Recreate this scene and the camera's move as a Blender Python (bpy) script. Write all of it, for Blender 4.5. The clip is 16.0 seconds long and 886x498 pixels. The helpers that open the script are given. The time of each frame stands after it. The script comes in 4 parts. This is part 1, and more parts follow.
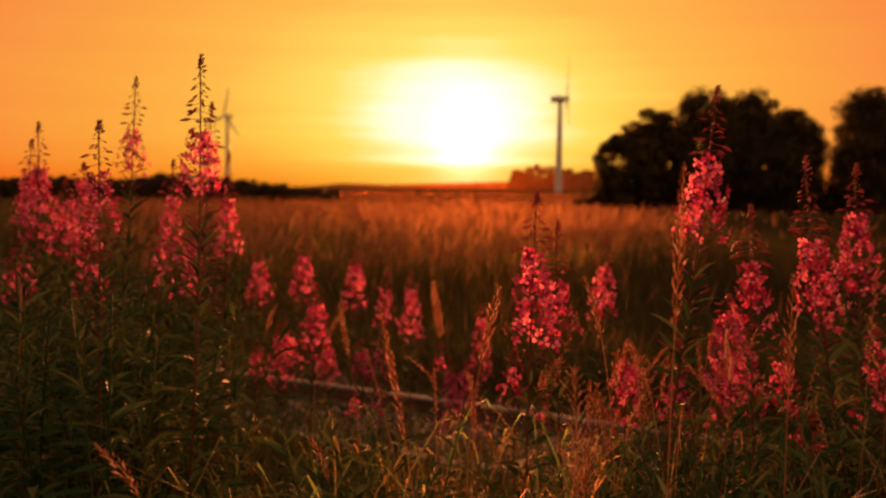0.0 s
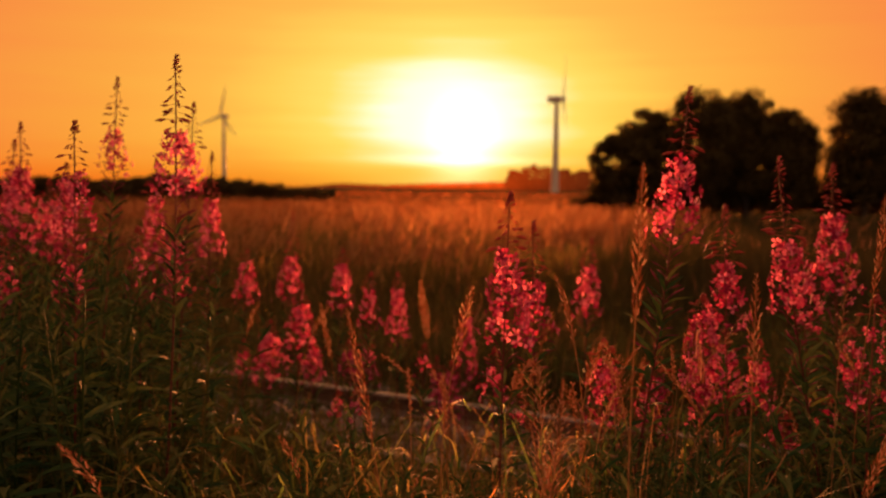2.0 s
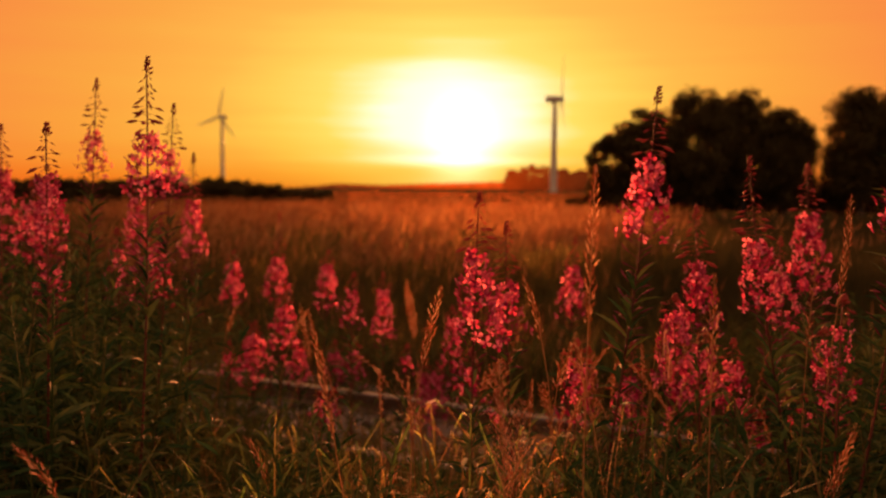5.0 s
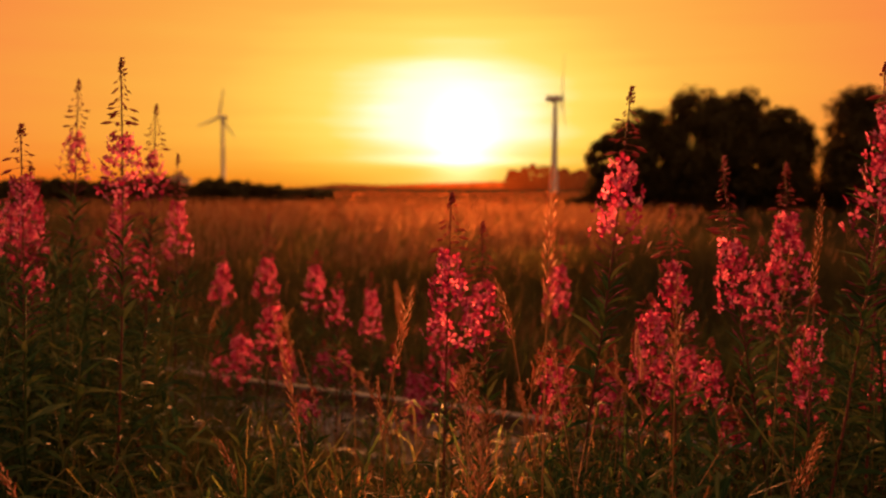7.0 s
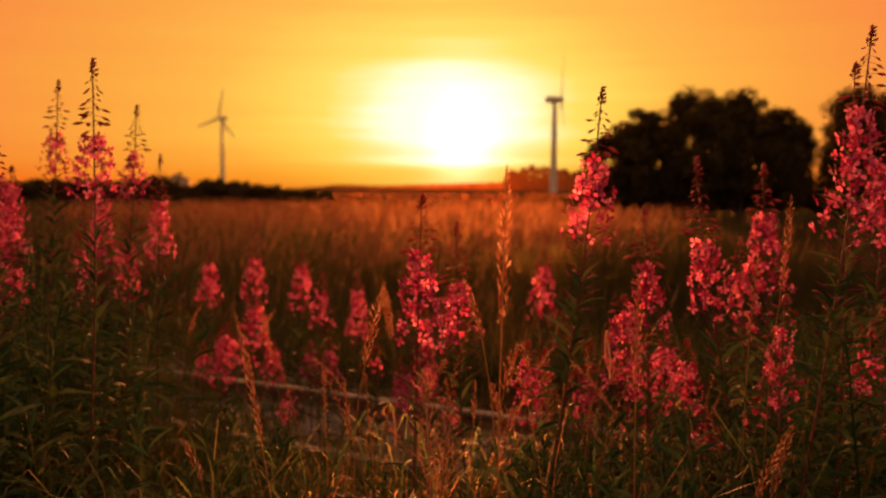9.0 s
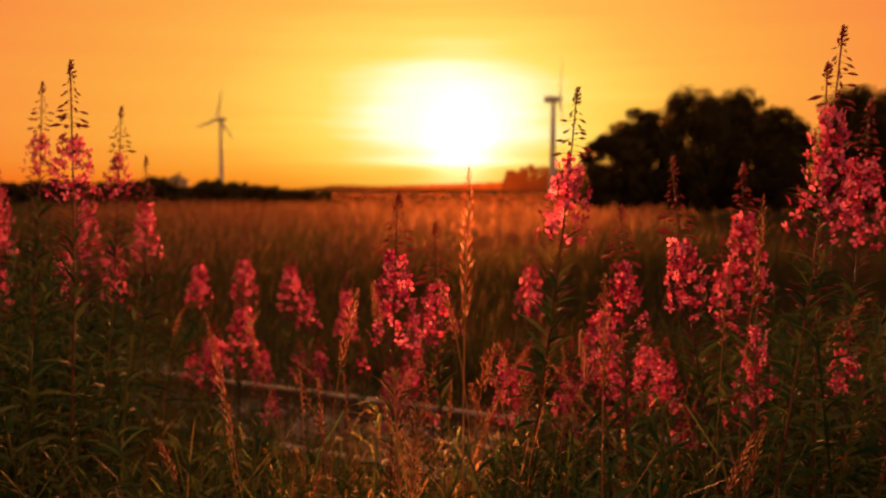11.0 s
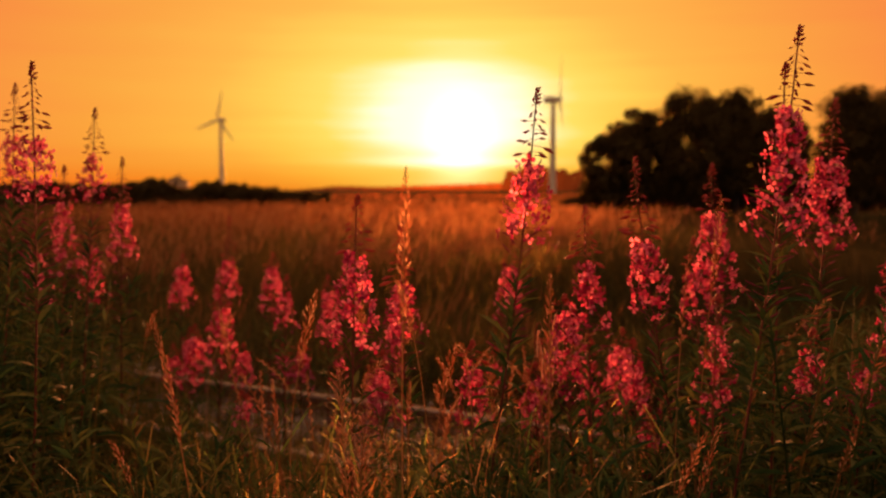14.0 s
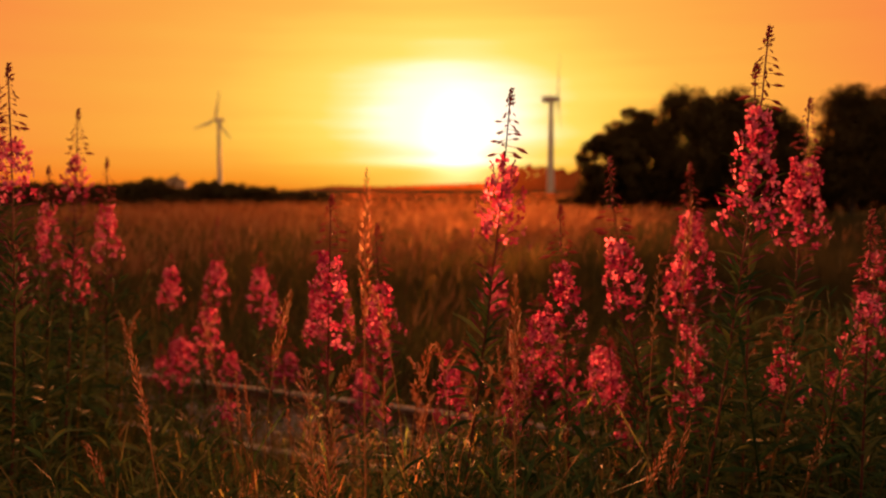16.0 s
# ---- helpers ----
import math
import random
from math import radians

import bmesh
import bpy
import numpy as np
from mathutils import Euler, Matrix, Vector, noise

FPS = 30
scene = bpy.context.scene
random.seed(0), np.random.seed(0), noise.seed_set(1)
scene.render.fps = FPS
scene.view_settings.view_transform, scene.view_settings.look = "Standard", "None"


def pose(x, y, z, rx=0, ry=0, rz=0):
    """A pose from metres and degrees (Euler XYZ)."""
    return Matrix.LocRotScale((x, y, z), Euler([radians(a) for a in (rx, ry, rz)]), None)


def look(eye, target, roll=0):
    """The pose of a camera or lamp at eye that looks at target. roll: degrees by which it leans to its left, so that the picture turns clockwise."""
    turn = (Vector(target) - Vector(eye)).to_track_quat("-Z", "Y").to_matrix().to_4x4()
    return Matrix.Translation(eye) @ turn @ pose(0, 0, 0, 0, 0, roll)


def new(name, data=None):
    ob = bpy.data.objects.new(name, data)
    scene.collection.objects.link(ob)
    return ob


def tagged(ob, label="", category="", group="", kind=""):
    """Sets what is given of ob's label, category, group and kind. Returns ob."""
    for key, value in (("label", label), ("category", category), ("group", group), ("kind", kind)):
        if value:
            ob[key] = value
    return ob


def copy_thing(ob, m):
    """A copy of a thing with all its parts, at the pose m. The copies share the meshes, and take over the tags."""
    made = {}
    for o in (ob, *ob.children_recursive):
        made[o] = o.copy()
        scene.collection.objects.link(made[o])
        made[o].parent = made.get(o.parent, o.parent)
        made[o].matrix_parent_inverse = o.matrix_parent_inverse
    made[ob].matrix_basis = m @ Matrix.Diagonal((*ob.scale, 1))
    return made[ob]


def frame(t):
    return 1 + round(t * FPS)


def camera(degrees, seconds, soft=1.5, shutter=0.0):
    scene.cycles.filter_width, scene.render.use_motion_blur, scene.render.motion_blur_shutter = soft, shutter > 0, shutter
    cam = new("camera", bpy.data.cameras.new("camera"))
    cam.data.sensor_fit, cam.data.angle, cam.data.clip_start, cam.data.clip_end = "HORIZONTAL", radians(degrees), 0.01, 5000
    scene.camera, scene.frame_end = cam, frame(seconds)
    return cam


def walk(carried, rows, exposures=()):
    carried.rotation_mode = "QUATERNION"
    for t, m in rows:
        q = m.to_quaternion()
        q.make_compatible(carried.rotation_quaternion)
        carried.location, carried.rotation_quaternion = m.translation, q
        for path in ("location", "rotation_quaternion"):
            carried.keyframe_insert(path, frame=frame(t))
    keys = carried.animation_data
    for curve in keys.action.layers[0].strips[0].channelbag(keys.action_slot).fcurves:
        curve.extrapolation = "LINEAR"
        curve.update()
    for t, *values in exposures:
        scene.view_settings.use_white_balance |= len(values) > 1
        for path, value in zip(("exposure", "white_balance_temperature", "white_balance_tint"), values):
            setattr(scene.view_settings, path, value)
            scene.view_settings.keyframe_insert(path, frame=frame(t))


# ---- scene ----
cam = camera(58.0, 16.0, soft=2.3)
PATH = [
    (0, (0.0, -0.002, 1.502), (0.001, 1.992, 1.354), 0.6),
    (0.5, (0.019, -0.001, 1.503), (0.021, 1.994, 1.354), 0.6),
    (1, (0.033, -0.004, 1.503), (0.038, 1.991, 1.355), 0.6),
    (1.5, (0.045, -0.008, 1.504), (0.053, 1.986, 1.355), 0.6),
    (2, (0.059, -0.008, 1.503), (0.068, 1.987, 1.355), 0.6),
    (2.5, (0.068, -0.007, 1.502), (0.079, 1.987, 1.356), 0.7),
    (3, (0.079, -0.005, 1.504), (0.092, 1.99, 1.356), 0.6),
    (3.5, (0.095, -0.004, 1.505), (0.107, 1.991, 1.357), 0.6),
    (4, (0.108, -0.007, 1.505), (0.12, 1.988, 1.357), 0.5),
    (6.5, (0.184, -0.014, 1.506), (0.196, 1.981, 1.359), 0.4),
    (7, (0.205, -0.014, 1.507), (0.215, 1.981, 1.359), 0.3),
    (7.5, (0.224, -0.011, 1.506), (0.234, 1.984, 1.36), 0.3),
    (8, (0.239, -0.012, 1.506), (0.251, 1.983, 1.36), 0.4),
    (8.5, (0.258, -0.011, 1.507), (0.27, 1.984, 1.361), 0.3),
    (9, (0.279, -0.01, 1.507), (0.29, 1.984, 1.361), 0.3),
    (11.5, (0.353, -0.021, 1.508), (0.366, 1.974, 1.363), 0.1),
    (12, (0.37, -0.022, 1.506), (0.383, 1.973, 1.362), 0.2),
    (12.5, (0.391, -0.02, 1.505), (0.402, 1.975, 1.362), 0.1),
    (13, (0.407, -0.021, 1.506), (0.42, 1.974, 1.363), 0.1),
    (13.5, (0.424, -0.018, 1.505), (0.438, 1.977, 1.363), 0.1),
    (14, (0.443, -0.016, 1.508), (0.455, 1.979, 1.364), 0.0),
    (14.5, (0.456, -0.02, 1.509), (0.472, 1.974, 1.365), -0.0),
    (15, (0.474, -0.019, 1.51), (0.49, 1.975, 1.365), -0.1),
    (15.5, (0.488, -0.023, 1.508), (0.505, 1.972, 1.365), -0.1),
    (16, (0.505, -0.027, 1.51), (0.521, 1.968, 1.365), -0.1),
]
walk(cam, [(t, look(eye, target, roll)) for t, eye, target, roll in PATH])
cam.data.dof.use_dof = True
cam.data.dof.focus_distance = 1.78
cam.data.dof.aperture_fstop = 2.6

# ---- sky and sun ----
SUN_AZ, SUN_EL = 1.45, 4.3          # degrees to the right of +y, degrees up
sun_dir = Vector((math.sin(radians(SUN_AZ)) * math.cos(radians(SUN_EL)), math.cos(radians(SUN_AZ)) * math.cos(radians(SUN_EL)), math.sin(radians(SUN_EL))))


class Nodes:
    """A short way to write node trees."""

    def __init__(self, tree):
        self.tree = tree
        tree.nodes.clear()

    def add(self, kind, ins=None, **props):
        n = self.tree.nodes.new(kind)
        for k, v in props.items():
            if k == "op":
                n.operation = v
            elif k == "mode":
                n.blend_type = v
            elif k == "dtype":
                n.data_type = v
            elif k == "sky":
                n.sky_type = v
        for k, v in (ins or {}).items():
            if isinstance(v, bpy.types.NodeSocket):
                self.tree.links.new(v, n.inputs[k])
            else:
                n.inputs[k].default_value = v
        return n

    def ramp(self, fac, stops, ease="LINEAR"):
        n = self.add("ShaderNodeValToRGB", {0: fac})
        n.color_ramp.interpolation = ease
        e = n.color_ramp.elements
        while len(e) < len(stops):
            e.new(0.5)
        for el, (p, c) in zip(e, stops):
            el.position, el.color = p, (*c, 1)
        return n.outputs[0]

    def math(self, op, a, b=0.0, c=0.0):
        n = self.add("ShaderNodeMath", {0: a, 1: b, 2: c}, op=op)
        return n.outputs[0]

    def mix(self, fac, a, b, mode="MIX"):
        n = self.add("ShaderNodeMixRGB", {0: fac, 1: a, 2: b}, mode=mode)
        return n.outputs[0]


world = bpy.data.worlds.new("evening_sky")
scene.world = world
world.use_nodes = True
N = Nodes(world.node_tree)
way = N.add("ShaderNodeTexCoord").outputs["Generated"]
low_sun = Vector((sun_dir.x, sun_dir.y, math.sin(radians(5.7))))
off = N.add("ShaderNodeVectorMath", {0: way, 1: tuple(low_sun)}, op="SUBTRACT").outputs[0]
flat = N.add("ShaderNodeVectorMath", {0: off, 1: (1.0, 1.0, 2.0)}, op="MULTIPLY").outputs[0]
# thin stretched bands of evening cloud
cloud_at = N.add("ShaderNodeVectorMath", {0: way, 1: (2.2, 2.2, 30.0)}, op="MULTIPLY").outputs[0]
cloud = N.add("ShaderNodeTexNoise", {"Vector": cloud_at, "Scale": 1.7, "Detail": 3.0, "Roughness": 0.5}).outputs[0]
far = N.add("ShaderNodeVectorMath", {0: flat}, op="LENGTH").outputs[1]
far = N.math("ADD", far, N.math("MULTIPLY", N.math("SUBTRACT", cloud, 0.5), 0.11))
far = N.math("ADD", far, N.math("MULTIPLY", N.math("MAXIMUM", N.add("ShaderNodeSeparateXYZ", {0: way}).outputs[0], 0.0), 0.16))
half = N.math("MULTIPLY", far, 0.4)
glow = N.ramp(half, [(r * 0.4, c) for r, c in (
    (0.0, (0.896, 0.8779, 0.724)), (0.085, (0.8879, 0.855, 0.70)), (0.108, (0.8779, 0.805, 0.53)), (0.14, (0.8598, 0.68, 0.25)), (0.175, (0.8507, 0.565, 0.088)), (0.23, (0.8507, 0.485, 0.055)), (0.30, (0.8326, 0.380, 0.041)),
    (0.42, (0.8326, 0.308, 0.034)), (0.55, (0.8326, 0.238, 0.035)), (0.70, (0.8236, 0.160, 0.044)), (0.95, (0.70, 0.175, 0.062)), (1.4, (0.56, 0.26, 0.15)), (2.5, (0.42, 0.30, 0.24)))])
to_sun = N.add("ShaderNodeVectorMath", {0: N.add("ShaderNodeVectorMath", {0: N.add("ShaderNodeVectorMath", {0: way, 1: (sun_dir.x + 0.003, sun_dir.y, sun_dir.z - 0.008)}, op="SUBTRACT").outputs[0], 1: (1.0, 1.0, 0.8)}, op="MULTIPLY").outputs[0]}, op="LENGTH").outputs[1]
core = N.math("POWER", 2.718, N.math("MULTIPLY", N.math("MULTIPLY", to_sun, to_sun), -760.0))
burn = N.mix(1.0, glow, N.mix(1.0, (1.1, 0.95, 0.75, 1), core, "MULTIPLY"), "ADD")
# a bright streak of cloud low under the sun
axes = N.add("ShaderNodeSeparateXYZ", {0: way})
up = N.math("MULTIPLY", N.math("SUBTRACT", axes.outputs[2], 0.036), 190.0)
wide = N.math("MULTIPLY", N.math("SUBTRACT", axes.outputs[0], 0.025), 11.0)
streak = N.math("POWER", 2.718, N.math("MULTIPLY", N.math("ADD", N.math("MULTIPLY", up, up), N.math("MULTIPLY", wide, wide)), -1.0))
streak = N.math("MULTIPLY", streak, N.math("GREATER_THAN", axes.outputs[1], 0.0))
burn = N.mix(1.0, burn, N.mix(1.0, (0.25, 0.45, 0.38, 1), streak, "MULTIPLY"), "ADD")
# the low air takes out green and blue towards the horizon
low_air = N.ramp(N.math("MULTIPLY", axes.outputs[2], 8.0), [(0.0, (0.95, 0.55, 0.26)), (0.13, (1.0, 0.72, 0.42)), (0.28, (1.0, 0.90, 0.78)), (0.5, (1.0, 1.0, 1.0))])
# and least of them where the sun shines through it
by_sun = N.math("MULTIPLY", N.math("POWER", 2.718, N.math("MULTIPLY", N.math("MULTIPLY", wide, wide), -0.5)), N.math("GREATER_THAN", axes.outputs[1], 0.0))
burn = N.mix(N.math("SUBTRACT", 1.0, N.math("MULTIPLY", by_sun, 0.7)), burn, N.mix(1.0, burn, low_air, "MULTIPLY"))
nishita = N.add("ShaderNodeTexSky", sky="NISHITA")
nishita.sun_disc, nishita.sun_elevation, nishita.sun_rotation = False, radians(SUN_EL), radians(SUN_AZ)
nishita.dust_density = 4.0
sky = N.mix(1.0, burn, N.mix(1.0, nishita.outputs[0], (0.006, 0.006, 0.006, 1), "MULTIPLY"), "ADD")
back = N.add("ShaderNodeBackground", {"Color": sky, "Strength": 1.0})
N.tree.links.new(back.outputs[0], N.add("ShaderNodeOutputWorld").inputs[0])

sun = new("sun", bpy.data.lights.new("sun", "SUN"))
sun.data.energy, sun.data.angle, sun.data.color = 5.0, radians(1.5), (1.0, 0.28, 0.075)
sun.matrix_world = look((0, 0, 40), Vector((0, 0, 40)) - sun_dir)
scene.view_settings.exposure = 0.14


# ---- materials ----
def surface(name, stops, rough=0.6, scale=8.0, stretch=(1, 1, 1), thin=0.0, bump=0.0, vary=0.25, metal=0.0, thin_tint=1.0, spec=0.3, onward=0.0, lobe=0.75):
    """A procedural surface: two scales of noise through a colour ramp, a shade of its own for each piece, some light let through."""
    m = bpy.data.materials.new(name)
    m.use_nodes = True
    n = Nodes(m.node_tree)
    at = n.add("ShaderNodeTexCoord").outputs["Object"]
    at = n.add("ShaderNodeVectorMath", {0: at, 1: stretch}, op="MULTIPLY").outputs[0]
    big = n.add("ShaderNodeTexNoise", {"Vector": at, "Scale": scale, "Detail": 3.0}).outputs[0]
    fine = n.add("ShaderNodeTexNoise", {"Vector": at, "Scale": scale * 9, "Detail": 4.0}).outputs[0]
    own = n.math("ADD", n.add("ShaderNodeObjectInfo").outputs["Random"], n.add("ShaderNodeNewGeometry").outputs["Random Per Island"])
    own = n.math("FRACT", own)
    f = n.math("ADD", n.math("MULTIPLY", big, 0.65), n.math("MULTIPLY", fine, 0.35))
    f = n.math("ADD", f, n.math("MULTIPLY", n.math("SUBTRACT", own, 0.5), vary * 2))
    col = n.ramp(f, stops)
    p = n.add("ShaderNodeBsdfPrincipled", {"Base Color": col, "Roughness": rough, "Metallic": metal, "Specular IOR Level": spec})
    if bump:
        p_n = n.add("ShaderNodeBump", {"Height": fine, "Strength": bump, "Distance": 0.01})
        n.tree.links.new(p_n.outputs[0], p.inputs["Normal"])
    out = p.outputs[0]
    if thin:
        tc = n.mix(1.0, col, (thin_tint, thin_tint, thin_tint, 1), "MULTIPLY")
        t = n.add("ShaderNodeBsdfTranslucent", {"Color": tc})
        out = n.add("ShaderNodeMixShader", {0: thin, 1: out, 2: t.outputs[0]}).outputs[0]
    if onward:
        # thin tissue scatters much of the light on in its old direction
        g = n.add("ShaderNodeBsdfRefraction", {"Color": col, "Roughness": lobe, "IOR": 1.4})
        out = n.add("ShaderNodeMixShader", {0: onward, 1: out, 2: g.outputs[0]}).outputs[0]
    n.tree.links.new(out, n.add("ShaderNodeOutputMaterial").inputs[0])
    return m


PETAL = surface("petal", [(0.15, (0.31, 0.020, 0.080)), (0.5, (0.62, 0.082, 0.20)), (0.9, (0.82, 0.215, 0.365))], 0.6, 60, thin=0.45, vary=0.55, spec=0.1, onward=0.13, lobe=0.8)
SEPAL = surface("sepal", [(0.2, (0.18, 0.016, 0.04)), (0.8, (0.34, 0.03, 0.07))], 0.6, 80, thin=0.3)
BUD = surface("bud", [(0.2, (0.34, 0.035, 0.03)), (0.8, (0.56, 0.085, 0.055))], 0.6, 80, thin=0.2, onward=0.1)
STEM = surface("stem", [(0.2, (0.09, 0.028, 0.018)), (0.8, (0.20, 0.055, 0.035))], 0.7, 30, (1, 1, 0.2), spec=0.1)
LEAF = surface("leaf", [(0.1, (0.020, 0.054, 0.016)), (0.5, (0.053, 0.106, 0.030)), (0.95, (0.17, 0.19, 0.055))], 0.5, 25, thin=0.43, bump=0.2, vary=0.46, spec=0.1, onward=0.26, lobe=0.8)
DRY = surface("dry_grass", [(0.1, (0.19, 0.095, 0.034)), (0.5, (0.37, 0.20, 0.078)), (0.9, (0.54, 0.35, 0.16))], 0.6, 40, thin=0.40, spec=0.15, onward=0.30, lobe=0.8)
HEAD = surface("seed_head", [(0.1, (0.28, 0.07, 0.028)), (0.5, (0.56, 0.18, 0.07)), (0.9, (0.92, 0.54, 0.29))], 0.4, 90, thin=0.34, spec=0.5, onward=0.10, vary=0.5, lobe=0.7)
BLADE = surface("grass_blade", [(0.1, (0.045, 0.092, 0.023)), (0.5, (0.105, 0.14, 0.038)), (0.9, (0.25, 0.185, 0.062))], 0.5, 12, thin=0.42, vary=0.4, spec=0.08, onward=0.40, lobe=0.8)
MEADOW = surface("meadow_blade", [(0.1, (0.04, 0.052, 0.014)), (0.5, (0.095, 0.078, 0.021)), (0.9, (0.21, 0.115, 0.034))], 0.6, 0.6, thin=0.2, vary=0.35, spec=0.1, onward=0.10, lobe=0.65)
MEADOW_NEAR = surface("near_meadow_blade", [(0.1, (0.06, 0.078, 0.022)), (0.5, (0.14, 0.125, 0.035)), (0.9, (0.32, 0.19, 0.055))], 0.65, 0.8, thin=0.24, vary=0.35, spec=0.08, onward=0.44, lobe=0.7)
# the meadow grass again, with shade put into its colour
MEADOW_SHADED = surface("shaded_meadow_blade", [(0.1, (0.026, 0.030, 0.010)), (0.5, (0.055, 0.052, 0.016)), (0.9, (0.115, 0.072, 0.025))], 0.65, 0.8, thin=0.22, vary=0.35, spec=0.05, onward=0.12, lobe=0.65)
# far meadow grass with the sun haze's red put into its colour
MEADOW_FAR = surface("haze_red_far_grass", [(0.1, (0.075, 0.027, 0.009)), (0.5, (0.145, 0.048, 0.014)), (0.9, (0.24, 0.075, 0.021))], 0.7, 0.05, thin=0.15, vary=0.35, spec=0.05, onward=0.15, lobe=0.6)
MEADOW_HEAD = surface("meadow_head", [(0.1, (0.24, 0.09, 0.036)), (0.5, (0.40, 0.165, 0.062)), (0.9, (0.58, 0.30, 0.115))], 0.6, 0.6, thin=0.2, vary=0.35, spec=0.1, onward=0.08, lobe=0.7)
SOIL = surface("soil", [(0.2, (0.06, 0.045, 0.025)), (0.5, (0.11, 0.085, 0.045)), (0.85, (0.17, 0.13, 0.06))], 0.95, 2.5, bump=0.6, spec=0.0)
FIELD = surface("field", [(0.25, (0.05, 0.055, 0.02)), (0.5, (0.09, 0.08, 0.03)), (0.8, (0.16, 0.11, 0.045))], 0.95, 0.05, bump=0.3, spec=0.0)
STONE = surface("ballast_stone", [(0.2, (0.16, 0.12, 0.09)), (0.5, (0.28, 0.22, 0.17)), (0.9, (0.42, 0.35, 0.27))], 0.8, 30, bump=0.4, vary=0.4)
STEEL = surface("rusty_steel", [(0.2, (0.10, 0.05, 0.03)), (0.5, (0.19, 0.11, 0.07)), (0.85, (0.32, 0.26, 0.22))], 0.42, 14, (1, 1, 1), bump=0.3, metal=0.55)
WORN = surface("worn_rail_head", [(0.2, (0.15, 0.10, 0.075)), (0.5, (0.27, 0.21, 0.17)), (0.85, (0.50, 0.44, 0.38))], 0.4, 18, bump=0.2, metal=0.6)
TIMBER = surface("weathered_timber", [(0.2, (0.06, 0.045, 0.035)), (0.5, (0.13, 0.10, 0.08)), (0.85, (0.24, 0.20, 0.16))], 0.85, 6, (1, 12, 6), bump=0.6)
BARK = surface("bark", [(0.2, (0.03, 0.022, 0.016)), (0.8, (0.09, 0.07, 0.05))], 0.9, 5, (1, 1, 0.25), bump=0.7)
CROWN = surface("tree_leaf", [(0.1, (0.065, 0.045, 0.014)), (0.5, (0.10, 0.072, 0.022)), (0.9, (0.15, 0.10, 0.032))], 0.6, 2, thin=0.2, vary=0.3, spec=0.05, onward=0.25, lobe=0.6)
HEDGE = surface("hedge_leaf", [(0.1, (0.07, 0.05, 0.018)), (0.5, (0.11, 0.078, 0.027)), (0.9, (0.15, 0.10, 0.036))], 0.6, 2, thin=0.2, vary=0.3, spec=0.05, onward=0.25, lobe=0.5)
# white paint, with the warm cast of the sun's glare put into its colour
PAINT = surface("turbine_paint", [(0.2, (0.55, 0.44, 0.32)), (0.8, (0.68, 0.55, 0.41))], 0.4, 0.3)
# pale plaster, its ochre tone standing in for glare on the wall
PLASTER = surface("house_plaster", [(0.2, (0.42, 0.25, 0.12)), (0.8, (0.56, 0.35, 0.18))], 0.8, 0.6, bump=0.2)

def haze_emission(name, glow_):
    """Emission painted as sunlit haze over the distance, dulling away from the sun."""
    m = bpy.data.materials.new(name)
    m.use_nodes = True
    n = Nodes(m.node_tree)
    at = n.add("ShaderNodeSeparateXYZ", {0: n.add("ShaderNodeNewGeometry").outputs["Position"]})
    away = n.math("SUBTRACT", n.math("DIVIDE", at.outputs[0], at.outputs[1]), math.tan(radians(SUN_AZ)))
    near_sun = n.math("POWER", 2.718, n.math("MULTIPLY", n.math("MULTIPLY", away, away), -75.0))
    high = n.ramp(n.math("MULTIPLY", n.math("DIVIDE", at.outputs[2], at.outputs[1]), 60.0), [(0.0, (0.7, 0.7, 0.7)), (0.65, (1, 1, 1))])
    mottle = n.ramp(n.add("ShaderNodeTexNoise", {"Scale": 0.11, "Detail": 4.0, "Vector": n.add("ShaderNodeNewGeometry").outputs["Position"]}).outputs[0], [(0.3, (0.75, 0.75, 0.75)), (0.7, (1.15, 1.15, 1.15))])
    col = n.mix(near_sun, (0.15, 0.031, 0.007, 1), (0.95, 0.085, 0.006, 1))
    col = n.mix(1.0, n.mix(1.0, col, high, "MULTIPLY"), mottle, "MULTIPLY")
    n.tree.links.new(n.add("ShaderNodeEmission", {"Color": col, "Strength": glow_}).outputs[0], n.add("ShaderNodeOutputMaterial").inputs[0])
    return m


HAZE, HAZE_WOOD = haze_emission("haze_glow_ridge", 1.0), haze_emission("haze_glow_wood", 0.5)
TILES = surface("roof_tiles", [(0.2, (0.16, 0.07, 0.05)), (0.8, (0.28, 0.13, 0.09))], 0.8, 2.0, bump=0.4)
GLASS = surface("window_glass", [(0.2, (0.02, 0.02, 0.025)), (0.8, (0.04, 0.04, 0.045))], 0.08, 1.0, spec=0.8)


